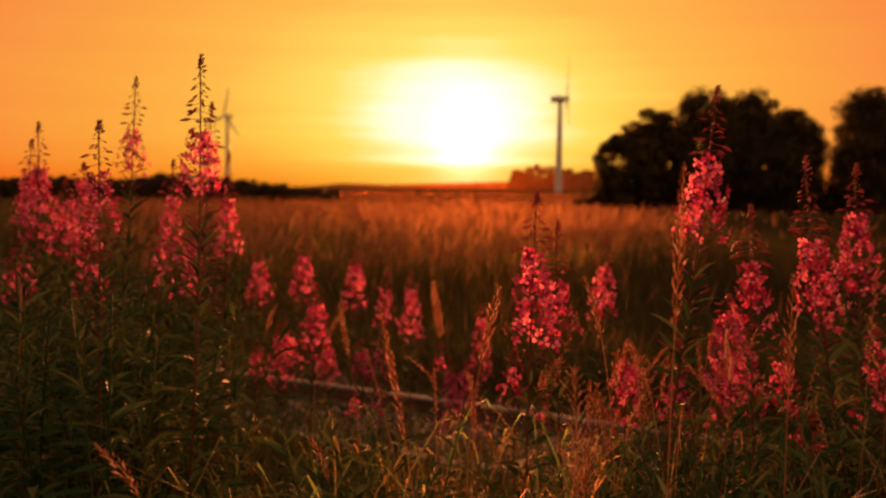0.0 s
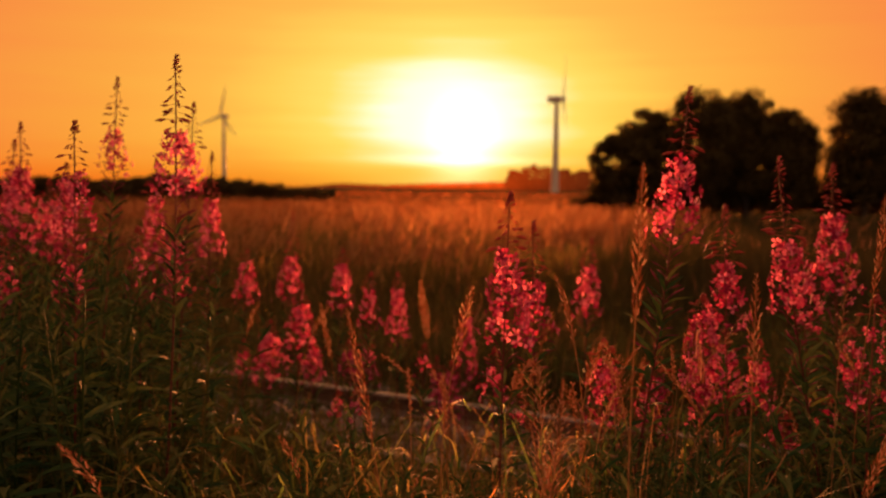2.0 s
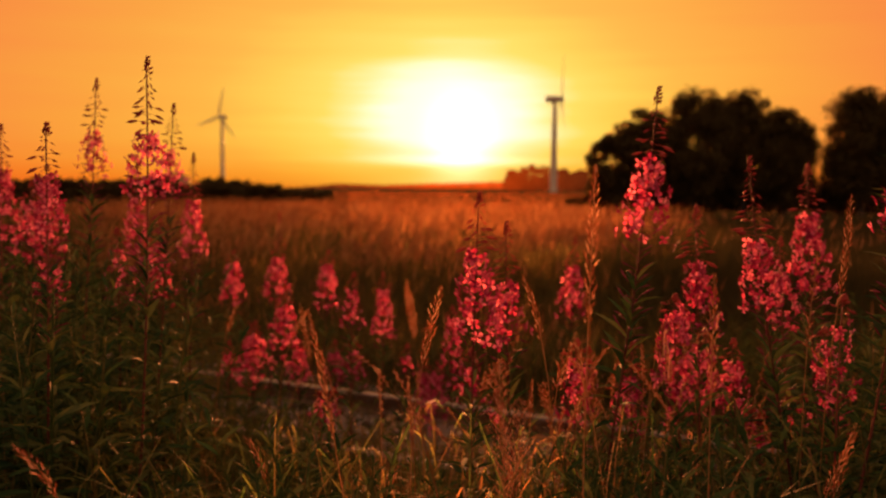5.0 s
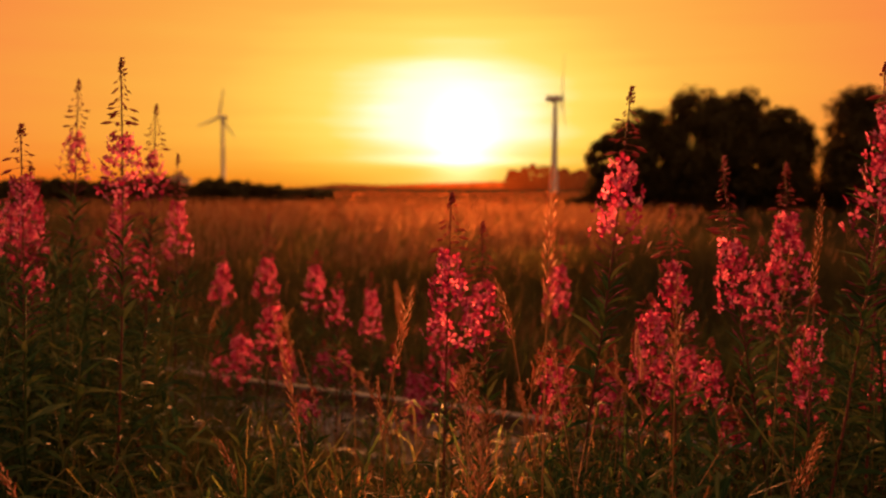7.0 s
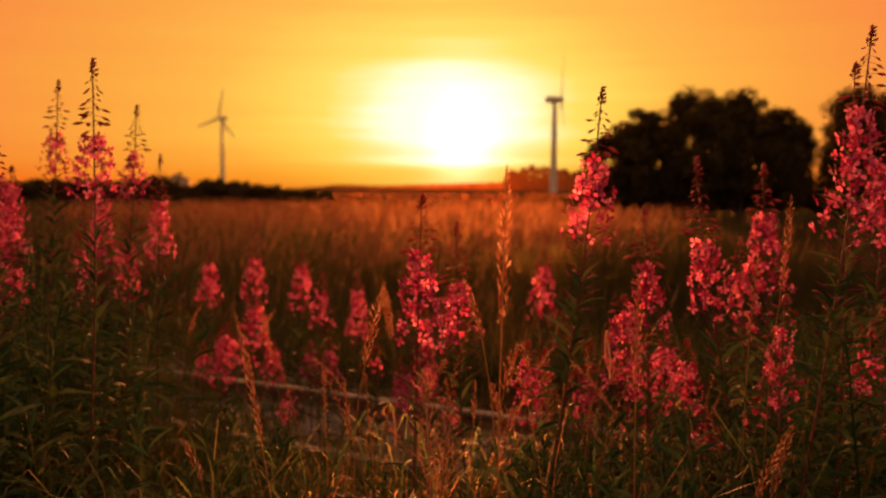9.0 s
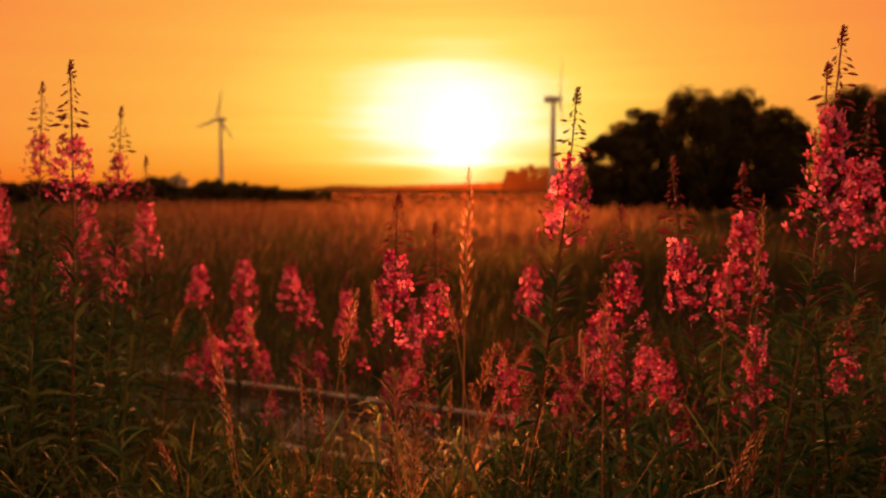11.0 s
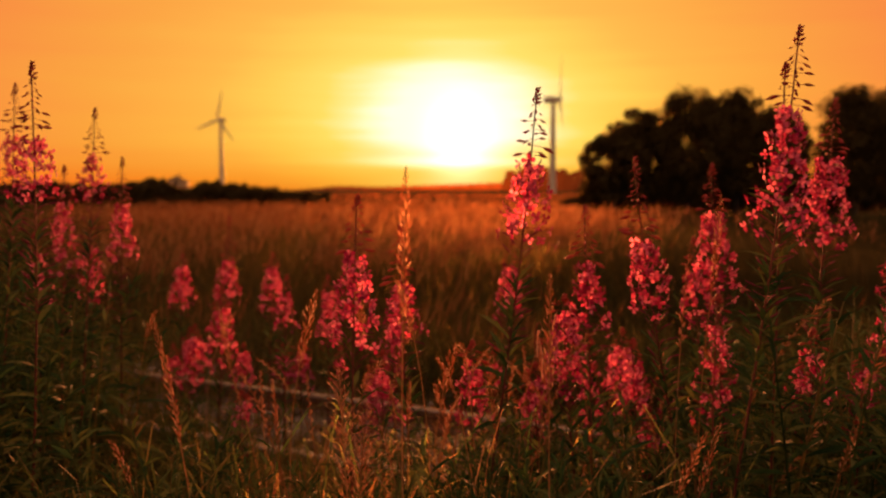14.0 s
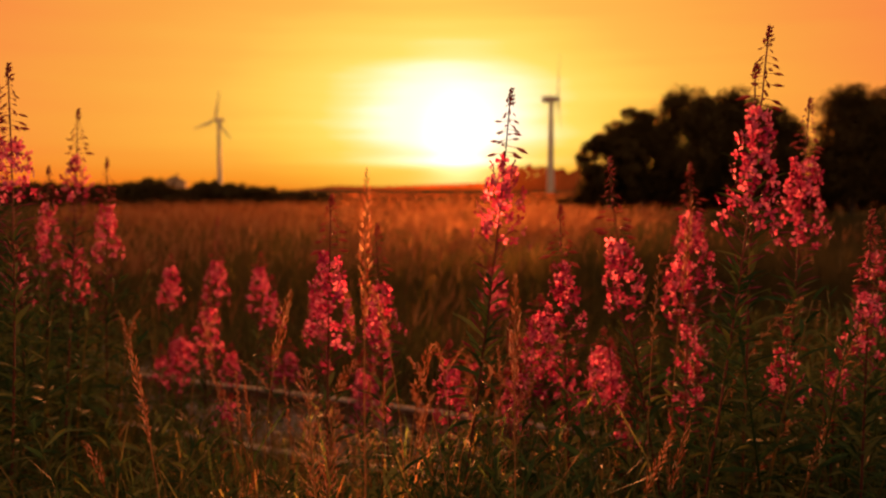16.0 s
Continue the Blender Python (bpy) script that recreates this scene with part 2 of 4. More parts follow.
# ---- mesh tools ----
class Shape:
    """Vertices, faces and a material slot for each face, gathered into one mesh."""

    def __init__(self):
        self.v, self.f, self.m = [], [], []

    def put(self, verts, faces, slot=0):
        k = len(self.v)
        self.v += [tuple(p) for p in verts]
        self.f += [tuple(i + k for i in f) for f in faces]
        self.m += [slot] * len(faces)

    def add(self, other, m):
        k = len(self.v)
        a = np.array(other.v) @ np.array(m.to_3x3()).T + np.array(m.translation)
        self.v += [tuple(p) for p in a.tolist()]
        self.f += [tuple(i + k for i in f) for f in other.f]
        self.m += other.m

    def mesh(self, name, *mats, smooth=True):
        me = bpy.data.meshes.new(name)
        me.from_pydata(self.v, [], self.f)
        for mat in mats:
            me.materials.append(mat)
        me.polygons.foreach_set("material_index", self.m)
        me.polygons.foreach_set("use_smooth", [smooth] * len(self.f))
        me.update()
        return me

    def tube(self, pts, radii, sides=5, slot=0):
        pts = [Vector(p) for p in pts]
        rings = []
        for i, p in enumerate(pts):
            d = (pts[min(i + 1, len(pts) - 1)] - pts[max(i - 1, 0)]).normalized()
            s = d.orthogonal().normalized() if abs(d.z) < 0.9 else Vector((1, 0, 0)).cross(d).normalized()
            t = d.cross(s)
            rings.append([p + (s * math.cos(6.2832 * j / sides) + t * math.sin(6.2832 * j / sides)) * radii[i] for j in range(sides)])
        faces = [(i * sides + j, i * sides + (j + 1) % sides, (i + 1) * sides + (j + 1) % sides, (i + 1) * sides + j) for i in range(len(pts) - 1) for j in range(sides)]
        faces += [tuple(range(sides))[::-1], tuple(range((len(pts) - 1) * sides, len(pts) * sides))]
        self.put([q for r in rings for q in r], faces, slot)

    def box(self, lo, hi, slot=0):
        (a, b, c), (d, e, f) = lo, hi
        self.put([(a, b, c), (d, b, c), (d, e, c), (a, e, c), (a, b, f), (d, b, f), (d, e, f), (a, e, f)],
                 [(3, 2, 1, 0), (4, 5, 6, 7), (0, 1, 5, 4), (1, 2, 6, 5), (2, 3, 7, 6), (3, 0, 4, 7)], slot)


def part(name, shape, mats, parent=None, label="", smooth=True):
    """Links a shape, or a shared mesh, as one mesh object, under a thing or a part."""
    if isinstance(shape, Shape):
        shape = shape.mesh(name, *(mats if isinstance(mats, (list, tuple)) else [mats]), smooth=smooth)
    ob = new(name, shape)
    ob.parent = parent
    return tagged(ob, label)


def bulk(name, verts, pattern, mats, slots, label, category):
    """One object of kind stuff: n alike bits, verts of shape (n, k, 3), faces by pattern with a slot each."""
    n, k, _ = verts.shape
    me = bpy.data.meshes.new(name)
    sizes = [len(f) for f in pattern]
    idx = np.concatenate([np.array(f) for f in pattern])
    loops = (np.arange(n)[:, None] * k + idx[None]).ravel()
    totals = np.tile(sizes, n)
    me.vertices.add(n * k)
    me.vertices.foreach_set("co", verts.astype(np.float32).ravel())
    me.loops.add(len(loops))
    me.loops.foreach_set("vertex_index", loops.astype(np.int32))
    me.polygons.add(len(totals))
    me.polygons.foreach_set("loop_start", (np.cumsum(totals) - totals).astype(np.int32))
    for mat in mats:
        me.materials.append(mat)
    me.polygons.foreach_set("material_index", np.tile(slots, n).astype(np.int32))
    me.update(calc_edges=True)
    me.validate()
    return tagged(new(name, me), label, category, kind="stuff")


def turn_to(direction, spin=0.0):
    """A rotation that takes +x to the direction."""
    q = Vector((1, 0, 0)).rotation_difference(Vector(direction).normalized())
    return q.to_matrix().to_4x4() @ Matrix.Rotation(spin, 4, "X")


rng = random.Random(7)
nr = np.random.default_rng(11)
TRACK = 0.487                        # the track runs along Y = c - TRACK * X
COS = 1 / math.hypot(1, TRACK)


def off_track(x, y):
    """Distance behind the track's middle, in metres."""
    return (y - 4.52 + TRACK * x) * COS


# ---- ground and distance ----
def rise(x, y):
    d = math.hypot(x, y)
    h = 0.0
    if d > 300:
        w = min(1, (d - 300) / 900)
        h += 0.3 * w * (9.0 + 3.0 * math.sin(x / 260 + 0.6) + 1.6 * math.sin(x / 97 + 2.0) + 1.5 * math.sin(y / 170))
    return h


def build_ground():
    s = Shape()
    ds = [0, 2, 4, 7, 12, 20, 40, 80, 150, 240, 320, 420, 560, 720, 900, 1100, 1300, 1600, 2000, 2700, 3600, 4600]
    steps = 180
    pts = [(0, 0, 0)]
    for d in ds[1:]:
        for k in range(steps):
            a = 2 * math.pi * k / steps
            x, y = d * math.sin(a), d * math.cos(a)
            pts.append((x, y, rise(x, y) + (0.02 * noise.noise((x, y, 0)) if d < 60 else 0)))
    faces = [(0, 1 + (k + 1) % steps, 1 + k) for k in range(steps)]
    for i in range(len(ds) - 2):
        for k in range(steps):
            a, b = 1 + i * steps + k, 1 + i * steps + (k + 1) % steps
            faces.append((a, b, b + steps, a + steps))
    s.put(pts, faces)
    for i, f in enumerate(s.f):
        s.m[i] = 0 if max(math.hypot(*s.v[j][:2]) for j in f) < 15 else 1
    tagged(part("ground", s, [SOIL, FIELD]), "dark soil and grassy fields running to the horizon", "ground", kind="structure")


build_ground()


# ---- railway track ----
def build_track():
    """A disused track: two rails on sleepers in stone ballast."""
    along = Vector((COS, -TRACK * COS, 0))
    across = Vector((TRACK * COS, COS, 0))
    track = tagged(new("railway_track"), "disused overgrown railway track with rusty rails on weathered sleepers", "railway track", kind="structure")
    track.matrix_world = Matrix.Translation((0, 4.52, 0)) @ Matrix(((along.x, across.x, 0), (along.y, across.y, 0), (0, 0, 1))).to_4x4()
    prof = [(-0.055, 0), (0.055, 0), (0.055, 0.012), (0.012, 0.03), (0.012, 0.085), (0.033, 0.097), (0.033, 0.122), (0.026, 0.13), (-0.026, 0.13), (-0.033, 0.122), (-0.033, 0.097), (-0.012, 0.085), (-0.012, 0.03), (-0.055, 0.012)]
    for side in (-0.5, 0.5):
        s = Shape()
        xs = [-40 + 2.0 * i for i in range(41)]
        k = len(prof)
        vs = [(x, side + a + 0.012 * math.sin(x * 0.8 + side), b + 0.02 + 0.008 * math.sin(x * 1.3 + side * 5)) for x in xs for a, b in prof]
        fs = [(i * k + j, i * k + (j + 1) % k, (i + 1) * k + (j + 1) % k, (i + 1) * k + j) for i in range(len(xs) - 1) for j in range(k)]
        s.put(vs, fs)
        for n_, f in enumerate(s.f):
            if n_ % k in (6, 7, 8):
                s.m[n_] = 1
        part("rail", s, [STEEL, WORN], track, "rusty steel rail with a worn bright head", smooth=False)
    sl = Shape()
    sl.put([(x * 0.115 + (0.012 if z else 0) * -x, y * 0.85, z) for z in (-0.06, 0.025) for x, y in ((-1, -1), (1, -1), (1, 1), (-1, 1))],
           [(3, 2, 1, 0), (4, 5, 6, 7), (0, 1, 5, 4), (1, 2, 6, 5), (2, 3, 7, 6), (3, 0, 4, 7)])
    me = sl.mesh("sleeper", TIMBER, smooth=False)
    for i in range(-16, 17):
        o = part("sleeper", me, None, track)
        o.matrix_basis = pose(i * 0.62 + rng.uniform(-0.03, 0.03), rng.uniform(-0.04, 0.04), 0, rng.uniform(-1, 1), 0, rng.uniform(-2, 2))
    n = 5200
    base = np.array([(1, 0, 0), (-1, 0, 0), (0, 1, 0), (0, -1, 0), (0, 0, 1), (0, 0, -1)], float)
    v = base[None] * nr.uniform(0.55, 1.2, (n, 6, 1)) * nr.uniform(0.014, 0.034, (n, 1, 1)) + nr.normal(0, 0.004, (n, 6, 3))
    t, c = nr.uniform(-5, 5, n), nr.normal(0, 0.62, n)
    v[:, :, 0] += (along.x * t + across.x * c)[:, None]
    v[:, :, 1] += (4.52 + along.y * t + across.y * c)[:, None]
    v[:, :, 2] += nr.uniform(0.0, 0.03, n)[:, None]
    bulk("ballast", v, [(0, 2, 4), (2, 1, 4), (1, 3, 4), (3, 0, 4), (2, 0, 5), (1, 2, 5), (3, 1, 5), (0, 3, 5)], [STONE], [0] * 8, "grey-brown stone ballast between the rails", "ballast")


build_track()


# ---- wind turbines ----
def wind_turbine(x, y, ground, hub, blade, facing, first):
    """Tubular tower, nacelle, hub and three tapered blades; facing: the rotor's way in degrees from -y."""
    t = tagged(new("wind_turbine"), "white three-bladed wind turbine on a tapered tubular tower", "wind turbine", "wind turbines in the fields")
    t.matrix_world = pose(x, y, ground)
    s = Shape()
    zs = [0, 0.02, 0.25, 0.5, 0.75, 1.0]
    s.tube([(0, 0, hub * z) for z in zs], [blade * r for r in (0.092, 0.082, 0.074, 0.064, 0.055, 0.046)], 24)
    part("tower", s, PAINT, t)
    f = Shape()
    f.tube([(0, 0, -1.0), (0, 0, 0.25)], [blade * 0.14] * 2, 24)
    part("foundation", f, STONE, t, "concrete foundation ring")
    u = blade / 22
    n = Shape()
    n.tube([(0, 4.6 * u, 0), (0, 4.2 * u, 0), (0, 0, 0.1 * u), (0, -2.0 * u, 0), (0, -2.6 * u, 0)], [1.0 * u, 1.5 * u, 1.75 * u, 1.5 * u, 1.0 * u], 12)
    na = part("nacelle", n, PAINT, t)
    na.matrix_basis = pose(0, 0, hub + 1.2 * u, 0, 0, facing)
    h = Shape()
    h.tube([(0, -2.5 * u, 0), (0, -3.4 * u, 0), (0, -4.2 * u, 0), (0, -4.6 * u, 0)], [1.1 * u, 1.2 * u, 0.8 * u, 0.15 * u], 12)
    hb = part("hub", h, PAINT, na)
    b = Shape()
    sect = [(0.0, 0.45, 0.45), (0.06, 0.5, 0.45), (0.2, 1.15, 0.28), (0.5, 0.8, 0.18), (0.8, 0.5, 0.1), (0.97, 0.3, 0.06), (1.0, 0.08, 0.02)]
    k = 8
    vs = [(w * u * math.cos(6.2832 * j / k) - (w - 0.45) * 0.4 * u, -3.4 * u + th * u * math.sin(6.2832 * j / k) - 0.6 * u * r * r, blade * r) for r, w, th in sect for j in range(k)]
    fs = [(i * k + j, i * k + (j + 1) % k, (i + 1) * k + (j + 1) % k, (i + 1) * k + j) for i in range(len(sect) - 1) for j in range(k)]
    b.put(vs, fs + [tuple(range((len(sect) - 1) * k, len(sect) * k))])
    me = b.mesh("blade", PAINT)
    for i in range(3):
        o = part("blade", me, None, na)
        o.matrix_basis = Matrix.Rotation(radians(first + 120 * i), 4, "Y")


wind_turbine(-161.2, 600, 2.0, 51.0, 22, -28, 14)
wind_turbine(64.6, 450, 0.5, 50.5, 25, 78, 4)


# ---- trees, bushes, hedge ----
def leaf_cloud(centres, radii, per, size):
    """Leaves strewn round clump centres: an array of (n, 4, 3) quads."""
    out = []
    for (c, r) in zip(centres, radii):
        d = nr.normal(0, 1, (per, 3))
        d /= np.linalg.norm(d, axis=1)[:, None]
        p = np.array(c) + d * (nr.uniform(0.25, 1.0, (per, 1)) ** 0.6) * r * np.array([1.0, 1.0, 0.8])
        a = nr.normal(0, 1, (per, 3))
        a /= np.linalg.norm(a, axis=1)[:, None]
        b = np.cross(a, nr.normal(0, 1, (per, 3)))
        b /= np.linalg.norm(b, axis=1)[:, None]
        ln = nr.uniform(0.7, 1.3, (per, 1)) * size
        out.append(np.stack([p - a * ln, p + b * ln * 0.45, p + a * ln, p - b * ln * 0.45], 1))
    return np.concatenate(out)


def quads(v):
    s = Shape()
    s.v = [tuple(p) for p in v.reshape(-1, 3).tolist()]
    s.f = [(4 * i, 4 * i + 1, 4 * i + 2, 4 * i + 3) for i in range(len(v))]
    s.m = [0] * len(v)
    return s


def tree(name, x, y, height, spread, low, clumps, per, leaf, label, category, trunk=0.16, group=""):
    """A tapered trunk with limbs that end in clumps of small leaves; low: where the crown begins."""
    t = tagged(new(name), label, category, group)
    t.matrix_world = pose(x, y, rise(x, y))
    mid = (height + low) / 2
    cen, rad = [], []
    for i in range(clumps):
        a, u = rng.uniform(0, 6.2832), rng.uniform(-1, 1)
        k = rng.uniform(0.2, 0.97) ** 0.45
        w = math.sqrt(max(0.0, 1 - u * u)) * k
        bump = 1 + 0.14 * math.sin(3 * a + x) + 0.08 * math.sin(5 * a)
        r = rng.uniform(0.06, 0.105) * (height - low) if category == "tree" else rng.uniform(0.12, 0.2) * (height - low)
        cen.append((math.cos(a) * w * spread * bump, math.sin(a) * w * spread * 0.8 * bump, mid + u * k * ((height - low) / 2 - r * 0.6)))
        rad.append(r)
    s = Shape()
    s.tube([(0, 0, -0.1), (0.04, 0, low + 0.2), (0.1, 0.05, mid), (0.05, 0, height * 0.86)], [trunk, trunk * 0.8, trunk * 0.5, trunk * 0.12], 8)
    for c in cen[:: max(1, clumps // 14)]:
        z = min(c[2] * 0.8, mid)
        lim = s if category != "tree" else Shape()
        lim.tube([(0.06, 0, z * 0.6), (c[0] * 0.5, c[1] * 0.5, z * 0.85), c], [trunk * 0.4, trunk * 0.25, trunk * 0.08], 5)
        if category == "tree":
            part("limb", lim, BARK, t)
    part("trunk", s, BARK, t)
    part("crown", quads(leaf_cloud(cen, rad, per, leaf)), HEDGE if category == "hedge bush" else CROWN, t, smooth=False)
    return t


LABEL_TREE = "broadleaf tree with a dense dark crown at the meadow's edge"
for x, y, h, w, lo, cl in ((9.4, 41, 4.7, 1.75, 0.5, 75), (11.3, 42, 6.1, 1.9, 0.6, 85), (13.4, 41.5, 7.0, 2.2, 0.7, 100), (16.1, 42, 7.0, 2.1, 0.7, 95), (18.3, 42, 6.1, 1.7, 0.4, 90),
                           (22.1, 41.5, 7.3, 2.0, 0.5, 110), (25.2, 41, 8.0, 2.5, 0.6, 120), (29.0, 42, 8.2, 2.8, 0.7, 120)):
    tree("tree", x, y, h, w, lo, int(cl * 2.4), 140, 0.092, LABEL_TREE, "tree", 0.17, "trees at the meadow's edge")
for i in range(16):
    tree("shrub", 9.3 + i * 1.45 + rng.uniform(-0.3, 0.3), 43.5 + rng.uniform(-1, 1), rng.uniform(2.4, 3.0), 1.3, 0.1, 36, 130, 0.11,
         "dark leafy shrub under the trees", "shrub", 0.05, "shrubs under the trees")
for row, y in ((0, 90), (1, 94)):
    for i in range(42):
        x = -68 + i * 1.5 + row * 0.75
        if x > -13:
            continue
        h = 2.62 + 0.12 * math.sin(i * 0.9) + rng.uniform(-0.12, 0.12) - 1.75 * max(0, min(1, (x + 23) / 13)) - (0.45 if -30 < x < -26.5 else 0)
        tree("hedge_bush", x, y + rng.uniform(-1, 1), h, 1.35, -0.3, 34, 90, 0.19, "dark hedge bush in a row beyond the meadow", "hedge bush", 0.06, "hedge beyond the meadow")
for x, h in ((-33.0, 3.0), (-31.4, 3.3), (-30.2, 3.0), (-25.6, 2.9)):
    tree("hedge_bush", x, 89.5, h, 1.2, 0.3, 30, 80, 0.19, "taller dark bush standing out of the hedge", "hedge bush", 0.06, "hedge beyond the meadow")


def house(x, y, ground):
    """A small white gabled house behind the hedge: walls, two roof slopes, chimney, windows."""
    h = tagged(new("house"), "small pale plastered house with a tiled gable roof behind the hedge", "house")
    h.matrix_world = pose(x, y, ground, 0, 0, 14)
    w, d, eave, ridge = 3.3, 3.6, 4.4, 6.1
    s = Shape()
    s.put([(-w, -d, 0), (w, -d, 0), (w, d, 0), (-w, d, 0), (-w, -d, eave), (w, -d, eave), (w, d, eave), (-w, d, eave), (0, -d, ridge), (0, d, ridge)],
          [(0, 1, 5, 8, 4), (2, 3, 7, 9, 6), (1, 2, 6, 5), (3, 0, 4, 7)])
    part("wall", s, PLASTER, h, smooth=False)
    for side in (-1, 1):
        r = Shape()
        e, up = side * (w + 0.35), eave - 0.2
        r.put([(e, -d - 0.3, up), (e, d + 0.3, up), (0, d + 0.3, ridge + 0.05), (0, -d - 0.3, ridge + 0.05),
               (e, -d - 0.3, up + 0.2), (e, d + 0.3, up + 0.2), (0, d + 0.3, ridge + 0.25), (0, -d - 0.3, ridge + 0.25)],
              [(0, 1, 2, 3), (4, 7, 6, 5), (0, 3, 7, 4), (1, 5, 6, 2), (0, 4, 5, 1)])
        roof = part("roof", r, TILES, h, smooth=False)
    c = Shape()
    c.box((0.3, 1.6, ridge - 0.7), (0.9, 2.3, ridge + 0.9))
    part("chimney", c, TILES, roof, smooth=False)
    for wx, wz in ((-1.6, 1.2), (1.6, 1.2), (0, 3.6)):
        g = Shape()
        g.box((wx - 0.5, -d - 0.04, wz), (wx + 0.5, -d + 0.02, wz + 1.2))
        part("window", g, GLASS, h, smooth=False)


house(-80.8, 250, 0.0)


def build_distance():
    """The far ridge under the sun and the wood that stands on it, too far off to shift."""
    back = tagged(new("backdrop"), "far ridge and wood, sunlit haze put in as their own glow", "distant ridge", kind="structure")
    s = Shape()
    xs = [-700 + 5 * i for i in range(281)]
    for x in xs:
        z = max(1.8, min(16, 9.4 + 0.036 * x)) + 3.0 * math.exp(-((x + 125) / 36) ** 2) + 0.7 * noise.noise((x * 0.05, 0, 1)) + 0.5 * noise.noise((x * 0.16, 4, 1))
        s.v += [(x, 1000, -8), (x, 1000, z * 0.6), (x, 1004, z), (x, 1060, z - 2), (x, 1060, -8)]
    for i in range(len(xs) - 1):
        k = 5 * i
        s.f += [(k + j, k + 5 + j, k + 6 + j, k + 1 + j) for j in range(4)]
        s.m += [0] * 4
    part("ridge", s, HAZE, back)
    cen, rad = [], []
    for i in range(27):
        x, top = 54 + i * 5.2 + rng.uniform(-1.5, 1.5), 18.6 + rng.uniform(-1.2, 1.4) + 2.2 * math.exp(-((i - 4) / 2.2) ** 2)
        for j in range(16):
            a, u = rng.uniform(0, 6.2832), rng.uniform(-1, 1)
            w = math.sqrt(1 - u * u) * rng.uniform(0.4, 1.0)
            cen.append((x + math.cos(a) * w * 4.6, 600 + math.sin(a) * w * 4.6, 11 + u * (top - 13)))
            rad.append(rng.uniform(1.6, 2.8))
        for j in range(5):
            cen.append((x + rng.uniform(-4, 4), 604, 3 + 1.6 * j))
            rad.append(3.2)
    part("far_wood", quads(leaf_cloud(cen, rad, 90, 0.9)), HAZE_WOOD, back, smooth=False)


build_distance()


# ---- meadow grass ----
def blades(x, y, z0, h, w, lean, bend):
    """Grass blades of two quads and a tip: (n, 5, 3)."""
    n = len(x)
    a = nr.uniform(0, 6.2832, n)
    wx, wy = np.cos(a) * w, np.sin(a) * w
    b = nr.uniform(0, 6.2832, n)
    lx, ly = np.cos(b) * lean, np.sin(b) * lean
    v = np.zeros((n, 5, 3))
    for i, (k, t) in enumerate(((-1, 0), (1, 0), (1, 0.55), (-1, 0.55))):
        ww = 1.0 if t == 0 else 0.8
        v[:, i] = np.stack([x + k * wx * ww + lx * t * t, y + k * wy * ww + ly * t * t, z0 + h * t], 1)
    v[:, 4] = np.stack([x + lx * (1 + bend), y + ly * (1 + bend), z0 + h * (1 - bend * 0.3)], 1)
    return v


BLADE_FACES = [(0, 1, 2, 3), (3, 2, 4)]


def heads(x, y, z, ln, w, dx, dy):
    """Feathery seed heads: two crossed diamonds on a stalk tip (n, 8, 3)."""
    n = len(x)
    v = np.zeros((n, 8, 3))
    a = nr.uniform(0, 3.1416, n)
    for j, da in enumerate((0, 1.57)):
        c, s = np.cos(a + da) * w, np.sin(a + da) * w
        for i, (k, t) in enumerate(((0, 0), (1, 0.35), (0, 1), (-1, 0.35))):
            v[:, 4 * j + i] = np.stack([x + k * c + dx * t, y + k * s + dy * t, z + ln * t], 1)
    return v


HEAD_FACES = [(0, 1, 2, 3), (4, 5, 6, 7)]


def meadow(n, near, far_, height):
    y = near * (far_ / near) ** nr.uniform(0, 1, n)
    x = (nr.uniform(-0.78, 0.86, n)) * y + 0.25
    s = (y - 4.52 + TRACK * x) * COS
    keep = (s > 1.15) & ~((y > 39) & (y < 47) & (x > 7))
    x, y, s = x[keep], y[keep], s[keep]
    patch = np.array([noise.noise((a * 0.35, b * 0.22, 3.0)) for a, b in zip(x.tolist(), y.tolist())])
    h = (height + 0.22 * patch + nr.normal(0, 0.08, len(x))) * np.clip(0.46 + (s - 1.15) * 0.11, 0.46, 1.0)
    return x, y, h


